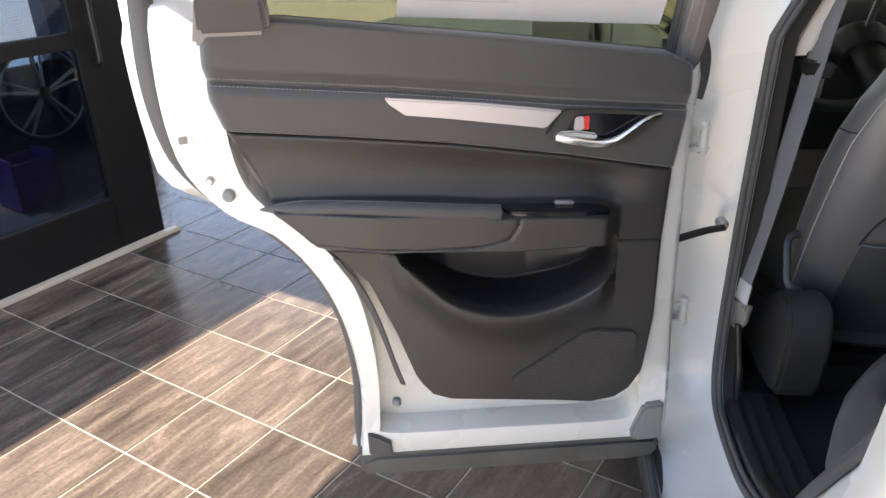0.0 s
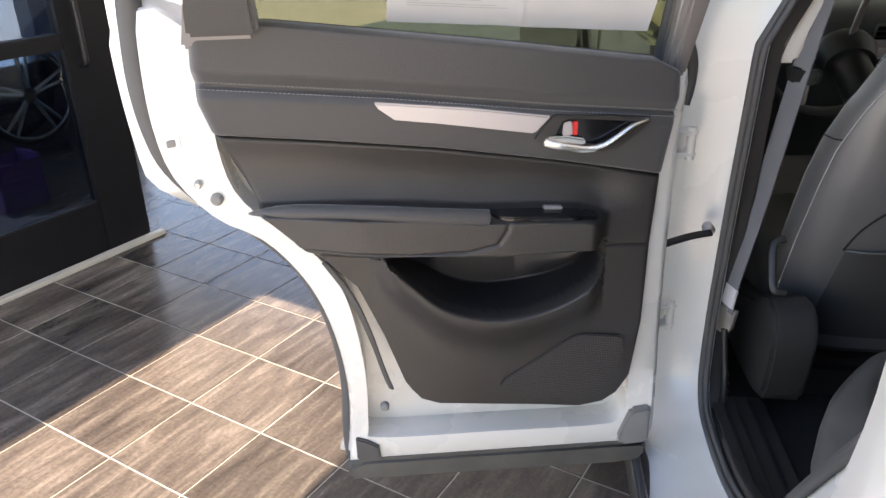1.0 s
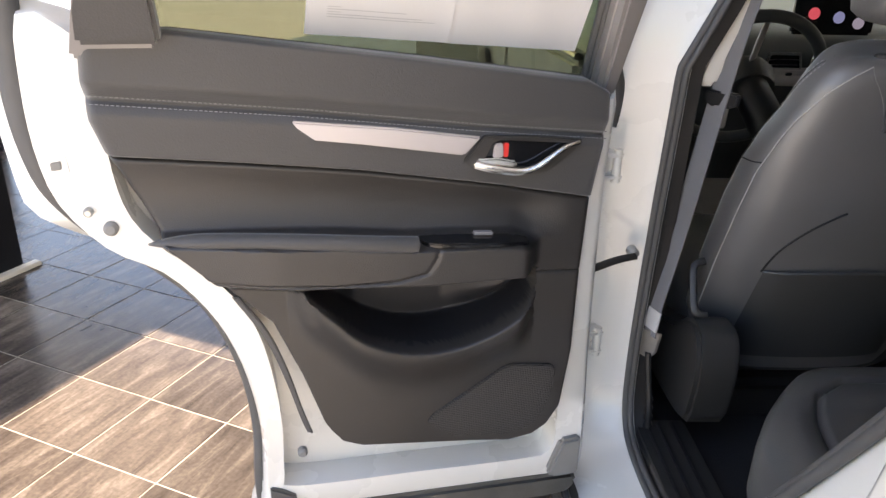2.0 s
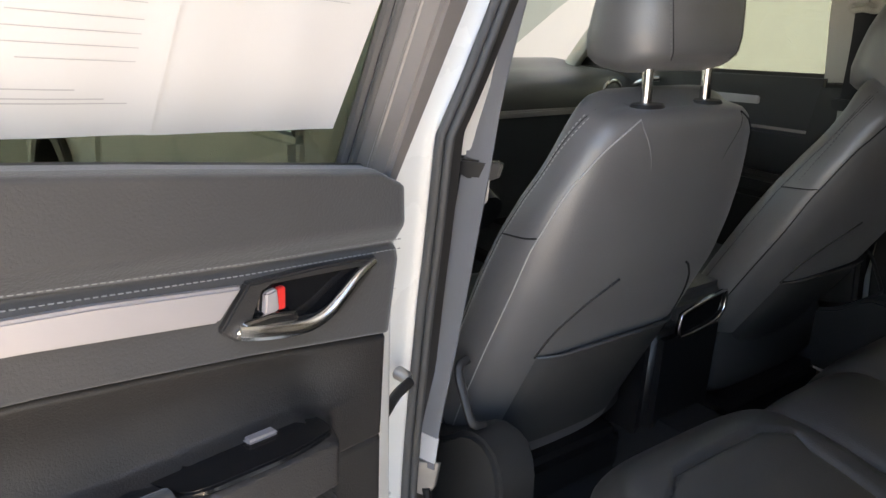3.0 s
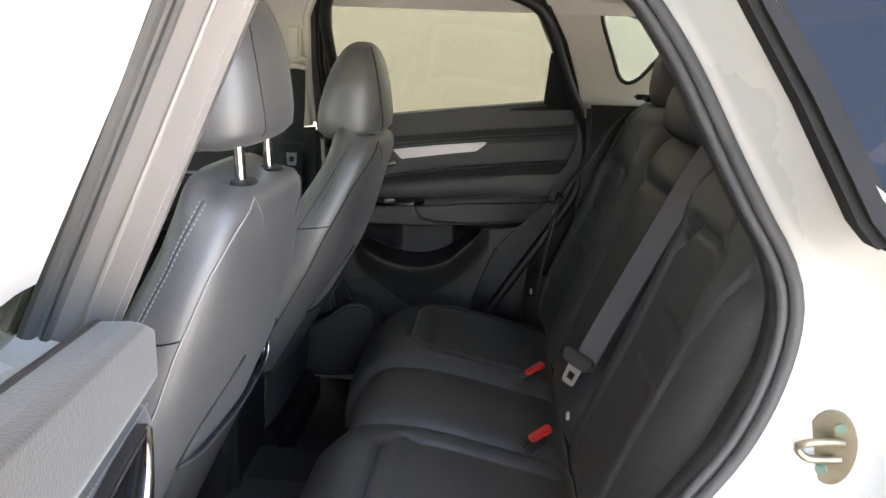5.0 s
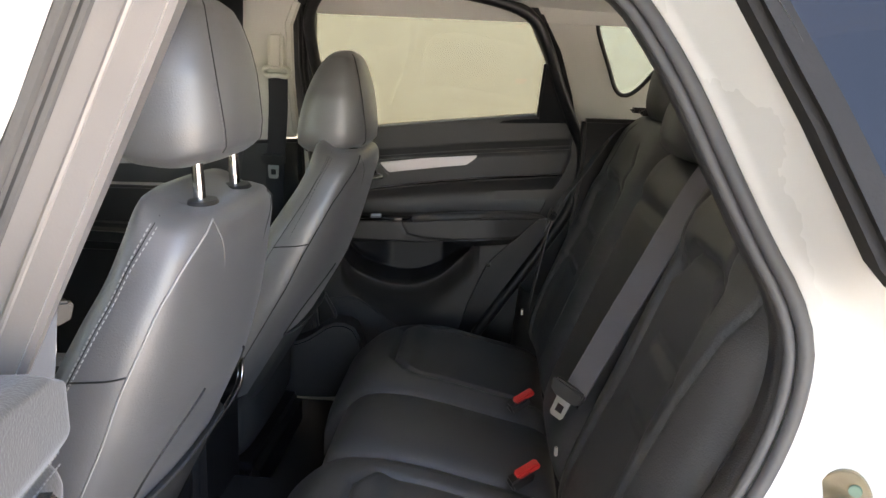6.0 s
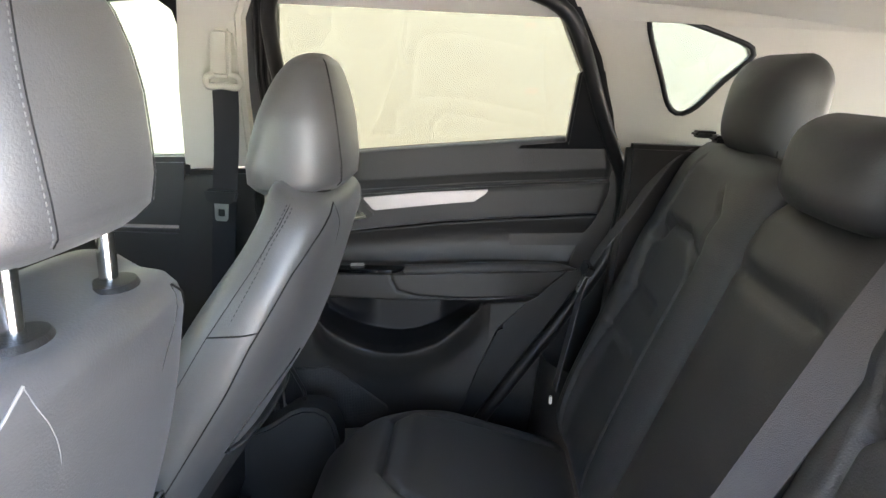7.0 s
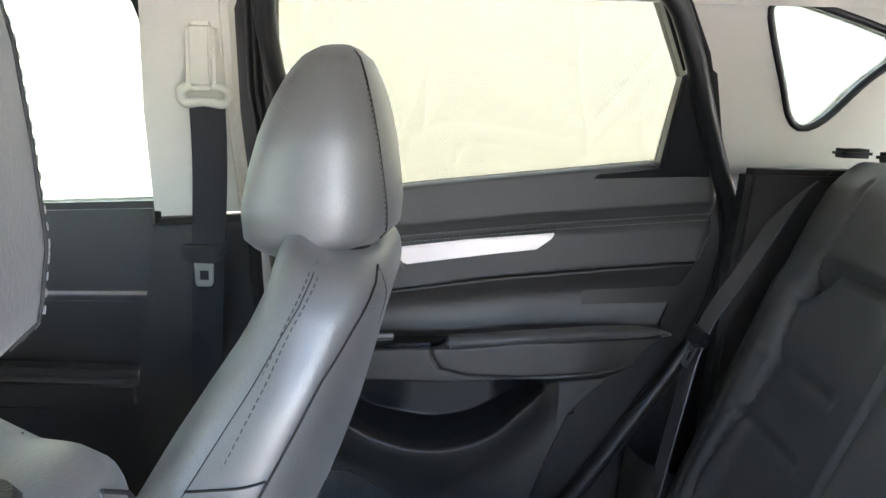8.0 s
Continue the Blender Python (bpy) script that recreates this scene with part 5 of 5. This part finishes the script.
def pillow(x0, x1, s0, s1, thick, relief, at, nx=46, ns=56, p=5.0):
    """A cushion over a rectangle (x, s); at(x, s, h) puts it in the world; h is the height over its base."""
    rows = []
    for j in range(ns):
        eta = -1 + 2 * j / (ns - 1)
        eta = math.copysign(abs(eta) ** 0.8, eta)
        row = []
        for i in range(nx):
            xi = -1 + 2 * i / (nx - 1)
            xi = math.copysign(abs(xi) ** 0.8, xi)
            x, s = (x0 + x1) / 2 + xi * (x1 - x0) / 2, (s0 + s1) / 2 + eta * (s1 - s0) / 2
            h = thick * (max(0, 1 - abs(xi) ** p) ** (1 / 3.0)) * (max(0, 1 - abs(eta) ** (p * 1.3)) ** (1 / 3.0))
            edge = min(1.0, h / thick)
            row.append(at(x, s, h + edge * relief(x, s)))
        rows.append(row)
    bm = grid_mesh(rows)
    rim = [rows[0][i] for i in range(nx)] + [rows[j][-1] for j in range(1, ns)] + [rows[-1][i] for i in range(nx - 2, -1, -1)] + [rows[j][0] for j in range(ns - 2, 0, -1)]
    low = []
    for k in range(len(rim)):
        low.append(rim[k] + (at(0, 0, -0.06) - at(0, 0, 0)))
    grid_mesh([rim, low], True, False, bm)
    bmesh.ops.remove_doubles(bm, verts=bm.verts, dist=1e-5)
    return bm


def on_back(x, s, h):
    return FOOT + RISE * s + OUT * (h - 0.05) + Vector((x, 0, 0))


def outer_relief(cx, sg):
    """The outer places of the backrest: a flat insert between two bolsters, with quilted seams. sg: towards the door."""
    edge = [(cx + sg * 0.10, 0.50), (cx + sg * 0.115, 0.46), (cx + sg * 0.10, 0.36), (cx + sg * 0.13, 0.18), (cx + sg * 0.12, 0.02)]
    edge2 = [(cx - sg * 0.11, 0.50), (cx - sg * 0.12, 0.46), (cx - sg * 0.11, 0.30), (cx - sg * 0.13, 0.02)]
    top = [(cx + sg * 0.115, 0.47), (cx + sg * 0.06, 0.52), (cx - sg * 0.06, 0.52), (cx - sg * 0.12, 0.47)]
    quilt = [(cx - sg * 0.05, 0.375), (cx + sg * 0.13, 0.375)]
    outer = [(cx + sg * 0.216, 0.55), (cx + sg * 0.188, 0.463), (cx + sg * 0.168, 0.364), (cx + sg * 0.16, 0.27), (cx + sg * 0.155, 0.05)]
    shoulder = [(cx + sg * 0.10, 0.65), (cx + sg * 0.088, 0.57), (cx + sg * 0.115, 0.475)]
    inner = [(cx - sg * 0.10, 0.61), (cx - sg * 0.142, 0.57), (cx - sg * 0.12, 0.475)]
    quilt2 = [(cx - sg * 0.045, 0.28), (cx + sg * 0.13, 0.28)]

    def f(x, s):
        q = sg * (x - cx)
        d = -0.007 * bump01(q, -0.09, 0.08, 0.06) * bump01(s, 0.0, 0.47, 0.07)
        d += 0.016 * bump01(q, 0.15, 0.24, 0.08) * bump01(s, 0.05, 0.46, 0.1)
        d += 0.008 * bump01(s, 0.54, 0.63, 0.04)
        for line, w, k in ((edge, 0.006, 0.011), (edge2, 0.006, 0.011), (top, 0.009, 0.015), (shoulder, 0.0045, 0.007), (inner, 0.0045, 0.008), (quilt, 0.006, 0.006), (quilt2, 0.006, 0.006), (outer, 0.005, 0.009)):
            d += groove(path_dist((x, s), line), w, k)
        return d
    return f


def centre_relief(x, s):
    d = 0.004 * math.cos(x / 0.18 * 1.5)
    d -= 0.012 * math.exp(-((s - 0.52) / 0.009) ** 2) * bump01(x, -0.11, 0.11, 0.04)
    d += 0.008 * bump01(s, 0.555, 0.60, 0.03)
    return d


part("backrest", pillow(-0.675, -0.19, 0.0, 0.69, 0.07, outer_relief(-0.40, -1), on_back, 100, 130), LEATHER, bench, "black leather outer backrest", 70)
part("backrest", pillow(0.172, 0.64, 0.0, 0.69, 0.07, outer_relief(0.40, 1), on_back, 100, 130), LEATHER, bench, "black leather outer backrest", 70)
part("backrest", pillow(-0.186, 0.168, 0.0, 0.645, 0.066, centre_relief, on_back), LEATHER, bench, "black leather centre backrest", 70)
wing = part("bolster", pillow(-0.716, -0.668, 0.10, 0.56, 0.056, lambda x, s: 0, on_back, 14, 40), LEATHER, bench, "black leather side bolster", 70)
part("seam", tube([on_back(x, s, 0.0565) for x, s in polyline([(-0.700, 0.50), (-0.69, 0.42), (-0.683, 0.32), (-0.68, 0.2)], 30)], 0.0012, 6), CREASE, wing)
part("backboard", grid_mesh([[on_back(x, s, h) for s, h in ((0.0, -0.02), (0.61, -0.02), (0.62, -0.07), (0.0, -0.07))] for x in (-0.64, 0.63)], True, True), CARPET, bench)


def on_seat(x, s, h):
    k = 1 - 0.62 * smooth01((s - 0.25) / 0.28)
    if abs(x) > 0.40:
        x = math.copysign(0.40 + (abs(x) - 0.40) * k, x)
    return Vector((x, -0.562 + s, 0.525 + 0.055 * smooth01(s / 0.36) - 0.055 * smooth01((s - 0.36) / 0.16) ** 2 + h))


def seat_relief(cx, w):
    line = [(cx - w, 0.04), (cx - w * 1.0, 0.34), (cx - w * 0.7, 0.375), (cx + w * 0.7, 0.375), (cx + w * 1.0, 0.34), (cx + w, 0.04)]

    def f(x, s):
        d = -0.012 * bump01(x, cx - w, cx + w, 0.04) * bump01(s, 0.02, 0.30, 0.04)
        return d + groove(path_dist((x, s), line), 0.006, 0.012)
    return f


part("cushion", pillow(-0.665, -0.14, 0.0, 0.515, 0.085, seat_relief(-0.40, 0.17), on_seat, 90, 90), LEATHER, bench, "black leather seat cushion", 70)
part("cushion", pillow(0.14, 0.63, 0.0, 0.515, 0.085, seat_relief(0.40, 0.17), on_seat, 90, 90), LEATHER, bench, "black leather seat cushion", 70)
part("cushion", pillow(-0.142, 0.142, 0.0, 0.470, 0.072, lambda x, s: 0.004 * math.cos(x * 9), on_seat), LEATHER, bench, "black leather centre cushion", 70)
part("seat_box", box(-0.50, 0.50, -0.56, -0.14, 0.33, 0.545, 0.03), CARPET, bench)


def bench_head(cx, z0, h, hw, deep, y0):
    rows = []
    for j in range(29):
        k = (1 - math.cos(math.pi * j / 28)) / 2
        a = max(0.02, 1 - abs(2 * k - 1) ** 3.2) ** 0.5
        lean = -0.14 * h * k
        rows.append([Vector((cx + x * (0.72 + 0.28 * a), y0 + lean + y * a, z0 + h * k)) for x, y in rounded(hw, -deep / 2, deep / 2, 40, 2.6)])
    return grid_mesh(rows, True, True)


for cx in (-0.42, 0.42):
    hd = part("headrest", bench_head(cx, 1.24, 0.178, 0.128, 0.13, -0.815), LEATHER, bench, "black leather outer headrest", 70)
    part("seam", tube(spline([Vector((cx - 0.115, -0.80, 1.25)), Vector((cx - 0.118, -0.80, 1.33)), Vector((cx - 0.112, -0.815, 1.39)), Vector((cx - 0.10, -0.83, 1.41))], 16), 0.0016, 6), CREASE, hd)
part("headrest", bench_head(0.0, 1.205, 0.13, 0.124, 0.135, -0.768), LEATHER, bench, "black leather low centre headrest", 70)
for x in (0.5, 0.62, -0.5):
    part("latch_bezel", box(x - 0.02, x + 0.02, -0.80, -0.755, 1.258, 1.272, 0.005), BLACK, bench)
for x, y, z in ((-0.214, -0.535, 0.71), (0.475, -0.50, 0.735)):
    part("anchor_tag", box(x - 0.004, x + 0.004, y - 0.002, y + 0.004, z - 0.008, z + 0.008, 0.001), WHITEPL, bench, "small white child seat tag")

# ---- belts and buckles ----
def buckle(x, y, z, yaw, label):
    b = thing("belt_buckle", label, "seat belt buckle", group="rear seat buckles")
    m = pose(x, y, z, 28, 0, yaw)
    part("case", box(-0.016, 0.016, -0.04, 0.008, -0.028, -0.008, 0.005, place=lambda p: m @ Vector(p)), BLACK, b)
    part("button", box(-0.011, 0.011, -0.022, 0.026, -0.014, -0.002, 0.003, place=lambda p: m @ Vector(p)), RED, b, "red release button")


buckle(-0.172, -0.485, 0.652, -160, "black seat belt buckle with a red button lying on the bench")
buckle(0.125, -0.49, 0.66, -160, "black seat belt buckle with a red button tucked into the bench")


def tongue(parent, m, mat=BLACK):
    bar = [(-0.034, 0.010), (-0.030, 0.016), (0.030, 0.016), (0.034, 0.010), (0.030, -0.006), (0.018, -0.012), (-0.018, -0.012), (-0.030, -0.006)]
    t = part("tongue", slab(bar, (), lambda a, d, b: m @ Vector((a, d, b)), -0.008, 0.008, 0.003), mat, parent, "belt tongue")
    blade = [(-0.015, -0.010), (0.015, -0.010), (0.0135, -0.044), (0.010, -0.049), (-0.010, -0.049), (-0.0135, -0.044)]
    slot = [(-0.007, -0.024), (0.007, -0.024), (0.007, -0.039), (-0.007, -0.039)]
    part("blade", slab(blade, (slot,), lambda a, d, b: m @ Vector((a, d, b)), -0.0015, 0.0015), STEEL, t)


mid = thing("seat_belt", "dark grey belt across the rear backrest with its metal tongue", "seat belt")
P0, P1 = Vector((-0.234, -0.738, 1.225)), Vector((-0.19, -0.563, 0.817))
part("webbing", ribbon([P0 + Vector((0.0, -0.06, 0.01)), P0, (P0 + P1) / 2 + OUT * 0.004, P1, P1 + OUT * -0.004 - RISE * 0.012], (0.8, 0.5, 0.3), 0.05), WEB_D, mid)
tm = Matrix.Translation(P1 - RISE * 0.012 + OUT * 0.012) @ Matrix((RISE.cross(OUT * 0.6 + Vector((-0.8, 0, 0))).normalized() * -1, (OUT * 0.6 + Vector((-0.8, 0, 0))).normalized(), RISE)).transposed().to_4x4()
tongue(mid, tm, PLASTIC)

far_belt = thing("seat_belt", "dark belt over the shoulder of the rear backrest", "seat belt")
part("webbing", ribbon([(0.672, -0.765, 1.235), (0.662, -0.722, 1.20), (0.636, -0.648, 1.09), (0.609, -0.576, 0.985), (0.611, -0.548, 0.85), (0.62, -0.525, 0.70)], (1, 0, 0.1), 0.046), WEB_D, far_belt)
tongue(far_belt, Matrix.Translation((0.608, -0.568, 0.972)) @ Matrix((Vector((1, 0, 0)), OUT, RISE)).transposed().to_4x4())

fb = thing("seat_belt", "black front belt hanging from an ivory pillar guide", "seat belt")
part("webbing", ribbon([(0.53, 0.166, 1.315), (0.562, 0.175, 1.22), (0.60, 0.193, 1.08), (0.632, 0.21, 0.9), (0.64, 0.22, 0.6)], (0, 1, 0), 0.05), WEB_B, fb)
tongue(fb, Matrix.Translation((0.584, 0.195, 1.085)) @ Matrix((Vector((0, 1, 0)), Vector((-1, 0, 0)), Vector((0, 0, 1)))).transposed().to_4x4())
part("guide_cover", box(0.500, 0.548, 0.146, 0.186, 1.328, 1.418, 0.008, 3), WHITEPL, fb, "ivory belt height adjuster")
part("guide_ring", tube(spline([Vector((0.520, 0.134, 1.318)), Vector((0.518, 0.139, 1.330)), Vector((0.516, 0.166, 1.335)), Vector((0.518, 0.193, 1.330)), Vector((0.520, 0.198, 1.318)), Vector((0.520, 0.191, 1.310)), Vector((0.516, 0.166, 1.313)), Vector((0.520, 0.141, 1.310))], 40, True), 0.007, 8, closed=True), WHITEPL, fb, "ivory belt guide", 80)

nb = thing("seat_belt", "pale grey front belt hanging down the door pillar to its anchor", "seat belt")
part("webbing", ribbon([(-0.595, 0.10, 1.36), (-0.635, 0.105, 1.19), (-0.655, 0.105, 1.06), (-0.682, 0.118, 0.82), (-0.706, 0.128, 0.64), (-0.71, 0.13, 0.57)], (0.4, -0.92, 0), 0.044), WEB, nb)
tongue(nb, Matrix.Translation((-0.648, 0.103, 1.062)) @ Matrix((Vector((0.62, -0.78, 0)), Vector((-0.78, -0.62, 0)), Vector((0, 0, 1)))).transposed().to_4x4())
part("label_patch", ribbon([(-0.707, 0.126, 0.63), (-0.711, 0.128, 0.585)], (0.4, -0.92, 0), 0.043, 0.0022, 6), PAPER, nb, "white care label on the webbing")
part("anchor_plate", slab([(-0.026, 0.58), (0.026, 0.58), (0.02, 0.535), (0.006, 0.515), (-0.012, 0.52), (-0.024, 0.545)], (), lambda a, d, b: Vector((-0.71 + a * 0.75 + d, 0.126 - a * 0.65, b)), -0.003, 0.003, 0.001), STEEL, nb)
part("anchor_cable", tube(spline([Vector((-0.708, 0.122, 0.53)), Vector((-0.70, 0.115, 0.46)), Vector((-0.695, 0.11, 0.42)), Vector((-0.69, 0.105, 0.34))], 20), [0.007 + (0.003 if k > 10 and k % 2 else 0) for k in range(20)], 8), BLACK, nb)

# ---- dashboard, console, wheel ----
dash = thing("dashboard", "dark dashboard with a display screen and chrome-edged vents", "dashboard")
rows = []
for x in np.linspace(-0.72, 0.72, 31):
    e = 0.05 * (x / 0.72) ** 2
    rows.append([Vector((x, y + e * -0.6, z)) for y, z in spline([(1.06, 0.62), (1.0, 0.74), (0.985, 0.90), (0.975, 1.0), (0.99, 1.045), (1.05, 1.075), (1.2, 1.085), (1.5, 1.06), (1.5, 0.6)], 26)])
part("fascia", grid_mesh(rows), PAD, dash, "", 60)
part("trim_band", box(-0.3, 0.70, 0.955, 0.985, 0.965, 0.985, 0.005), SATIN, dash)
scr = part("screen", box(-0.11, 0.13, 1.005, 1.03, 1.075, 1.185, 0.008), GLOSS, dash, "black display screen")
for k, (x, z, c) in enumerate(((-0.055, 1.135, (0.8, 0.12, 0.18)), (0.02, 1.125, (0.25, 0.3, 0.6)), (0.08, 1.11, (0.35, 0.35, 0.5)))):
    part("icon", slab([(x + 0.017 * math.cos(a), z + 0.017 * math.sin(a)) for a in [2 * math.pi * j / 18 for j in range(18)]], (), lambda a, d, b: Vector((a, 1.003 - d, b)), 0.0, 0.001), glow("icon_light", c, 0.14), scr)
for x0, x1 in ((-0.19, -0.08), (-0.06, 0.06)):
    out = [(x0, 0.99), (x0 + 0.008, 1.03), (x1 - 0.008, 1.03), (x1, 0.99), (x1 - 0.01, 0.955), (x0 + 0.01, 0.955)]
    ins = [(x0 + 0.008, 0.99), (x0 + 0.014, 1.022), (x1 - 0.014, 1.022), (x1 - 0.008, 0.99), (x1 - 0.016, 0.963), (x0 + 0.016, 0.963)]
    v = part("air_vent", slab(out, (ins,), lambda a, d, b: Vector((a, 0.972 - d, b)), 0.0, 0.012, 0.002), CHROME, dash, "chrome-edged air vent")
    part("vent_core", slab(ins, (), lambda a, d, b: Vector((a, 0.972 - d, b)), -0.004, 0.002), GLOSS, v)
    for z in (0.978, 0.993, 1.008):
        part("vane", box(x0 + 0.012, x1 - 0.012, 0.962, 0.972, z - 0.0015, z + 0.0015, 0.001), BLACK, v)
part("air_vent", tube(spline([Vector((0.60 + 0.045 * math.cos(a), 0.955, 1.02 + 0.045 * math.sin(a))) for a in [2 * math.pi * k / 12 for k in range(12)]], 36, True), 0.006, 8, closed=True), CHROME, dash, "round chrome-edged air vent", 80)

wheelobj = thing("steering_wheel", "black leather steering wheel with satin spokes", "steering wheel")
wm = pose(-0.345, 0.72, 0.99, -66, 0, 0)
part("rim", tube([wm @ Vector((0.185 * math.cos(a), 0.185 * math.sin(a), 0)) for a in [2 * math.pi * k / 48 for k in range(48)]], 0.016, 12, closed=True), LEATHER, wheelobj, "", 80)
part("hub", grid_mesh([[wm @ Vector((0.075 * k * math.cos(a), 0.065 * k * math.sin(a), z)) for a in [2 * math.pi * j / 24 for j in range(24)]] for z, k in ((-0.05, 0.8), (0.0, 1.0), (0.025, 0.92), (0.032, 0.6))], True, True), PLASTIC, wheelobj)
for a in (0, math.pi, -math.pi / 2):
    s = part("spoke", tube([wm @ Vector((0.06 * math.cos(a), 0.06 * math.sin(a), 0.005)), wm @ Vector((0.18 * math.cos(a), 0.18 * math.sin(a), 0.0))], 0.017, 8, flat=0.4), SATIN, wheelobj)
    if a >= 0:
        for k in (-0.012, 0.0, 0.012):
            part("button", box(-0.008, 0.008, -0.004, 0.004, -0.003, 0.003, 0.001, place=lambda p, a=a, k=k: wm @ Vector((0.115 * math.cos(a) + p[0], 0.115 * math.sin(a) + p[1] + k, 0.014 + p[2]))), BLACK, s)
part("column", tube([wm @ Vector((0, 0, -0.05)), wm @ Vector((0, 0, -0.3))], 0.045, 14), BLACK, wheelobj)

cons = thing("centre_console", "dark centre console with a chrome-framed rear panel", "console")
part("body", box(-0.115, 0.125, 0.14, 1.0, 0.34, 0.66, 0.025, 3), BLACK, cons)
part("armrest_lid", box(-0.10, 0.11, 0.13, 0.45, 0.66, 0.735, 0.022, 3), LEATHER, cons)
ring2 = spline([(-0.07, 0.655), (-0.068, 0.69), (-0.055, 0.70), (0.065, 0.722), (0.082, 0.715), (0.078, 0.675), (0.04, 0.655), (-0.055, 0.645)], 40, True)
part("rear_frame", tube([Vector((x, 0.122, z)) for x, z in ring2], 0.0035, 8, closed=True), CHROME, cons, "chrome frame", 80)
part("rear_panel", slab([tuple(p) for p in ring2], (), lambda a, d, b: Vector((a, 0.132 - d, b)), 0.0, 0.006), GLOSS, cons)

part("windscreen", grid_mesh([[Vector((x, y - 0.06 * (x / 0.6) ** 2, z)) for x in np.linspace(-0.60, 0.60, 15)] for y, z in ((1.62, 1.07), (1.3, 1.28), (0.97, 1.47))]), GLASS, car, "clear windscreen", 60)
for s in (-1, 1):
    part("front_pillar_trim", tube([Vector((s * 0.72, 1.28, 1.07)), Vector((s * 0.66, 1.08, 1.25)), Vector((s * 0.56, 0.86, 1.46))], 0.045, 12, flat=0.6), BEIGE, car, "light beige front pillar trim")
part("bonnet", grid_mesh([[Vector((x, y, z - 0.05 * (x / 0.8) ** 2)) for x in np.linspace(-0.84, 0.84, 13)] for y, z in ((1.62, 1.05), (2.1, 1.0), (2.55, 0.9))]), PAINT, car, "", 60)

# ---- floor tiles ----
def tile_bm(size, h, bevel):
    bm = bmesh.new()
    s = size / 2
    low = [bm.verts.new((x * s, y * s, -h)) for x, y in ((-1, -1), (1, -1), (1, 1), (-1, 1))]
    mid2 = [bm.verts.new((x * s, y * s, -bevel)) for x, y in ((-1, -1), (1, -1), (1, 1), (-1, 1))]
    top = [bm.verts.new((x * (s - bevel), y * (s - bevel), 0)) for x, y in ((-1, -1), (1, -1), (1, 1), (-1, 1))]
    for a, b in ((low, mid2), (mid2, top)):
        for i in range(4):
            bm.faces.new((a[i], a[(i + 1) % 4], b[(i + 1) % 4], b[i]))
    bm.faces.new(top)
    return bm


tile_mesh = bpy.data.meshes.new("tile")
tb = tile_bm(PITCH - 0.005, 0.005, 0.0012)
tb.to_mesh(tile_mesh)
tb.free()
tile_mesh.materials.append(TILE)
TURN_T = math.atan2(TA.y, TA.x)
rng = random.Random(5)
near = set()
for i in range(-3, 9):
    for j in range(-2, 14):
        near.add((i, j))
        t = new("tile", tile_mesh)
        t.parent = floor
        p = on_floor((i + 0.5) * PITCH, (j + 0.5) * PITCH, 0.0)
        t.matrix_world = Matrix.Translation(p + Vector((0, 0, rng.uniform(-0.0004, 0.0004)))) @ Matrix.Rotation(TURN_T, 4, "Z")
verts, faces = [], []
for i in range(-14, 31):
    for j in range(-2, 31):
        if (i, j) in near:
            continue
        s = (PITCH - 0.005) / 2
        k = len(verts)
        for a, b in ((-s, -s), (s, -s), (s, s), (-s, s)):
            verts.append(on_floor((i + 0.5) * PITCH + a, (j + 0.5) * PITCH + b, 0.0))
        for a, b in ((-s, -s), (s, -s), (s, s), (-s, s)):
            verts.append(on_floor((i + 0.5) * PITCH + a, (j + 0.5) * PITCH + b, -0.005))
        faces.append((k, k + 1, k + 2, k + 3))
        for q in range(4):
            faces.append((k + q, k + 4 + q, k + 4 + (q + 1) % 4, k + (q + 1) % 4))
rest_mesh = bpy.data.meshes.new("floor_tiles")
rest_mesh.from_pydata(verts, [], faces)
rest_mesh.materials.append(TILE)
rest_ob = new("floor_tiles", rest_mesh)
rest_ob.parent = floor
tagged(rest_ob, "brown wood-look tiles further off", kind="stuff")
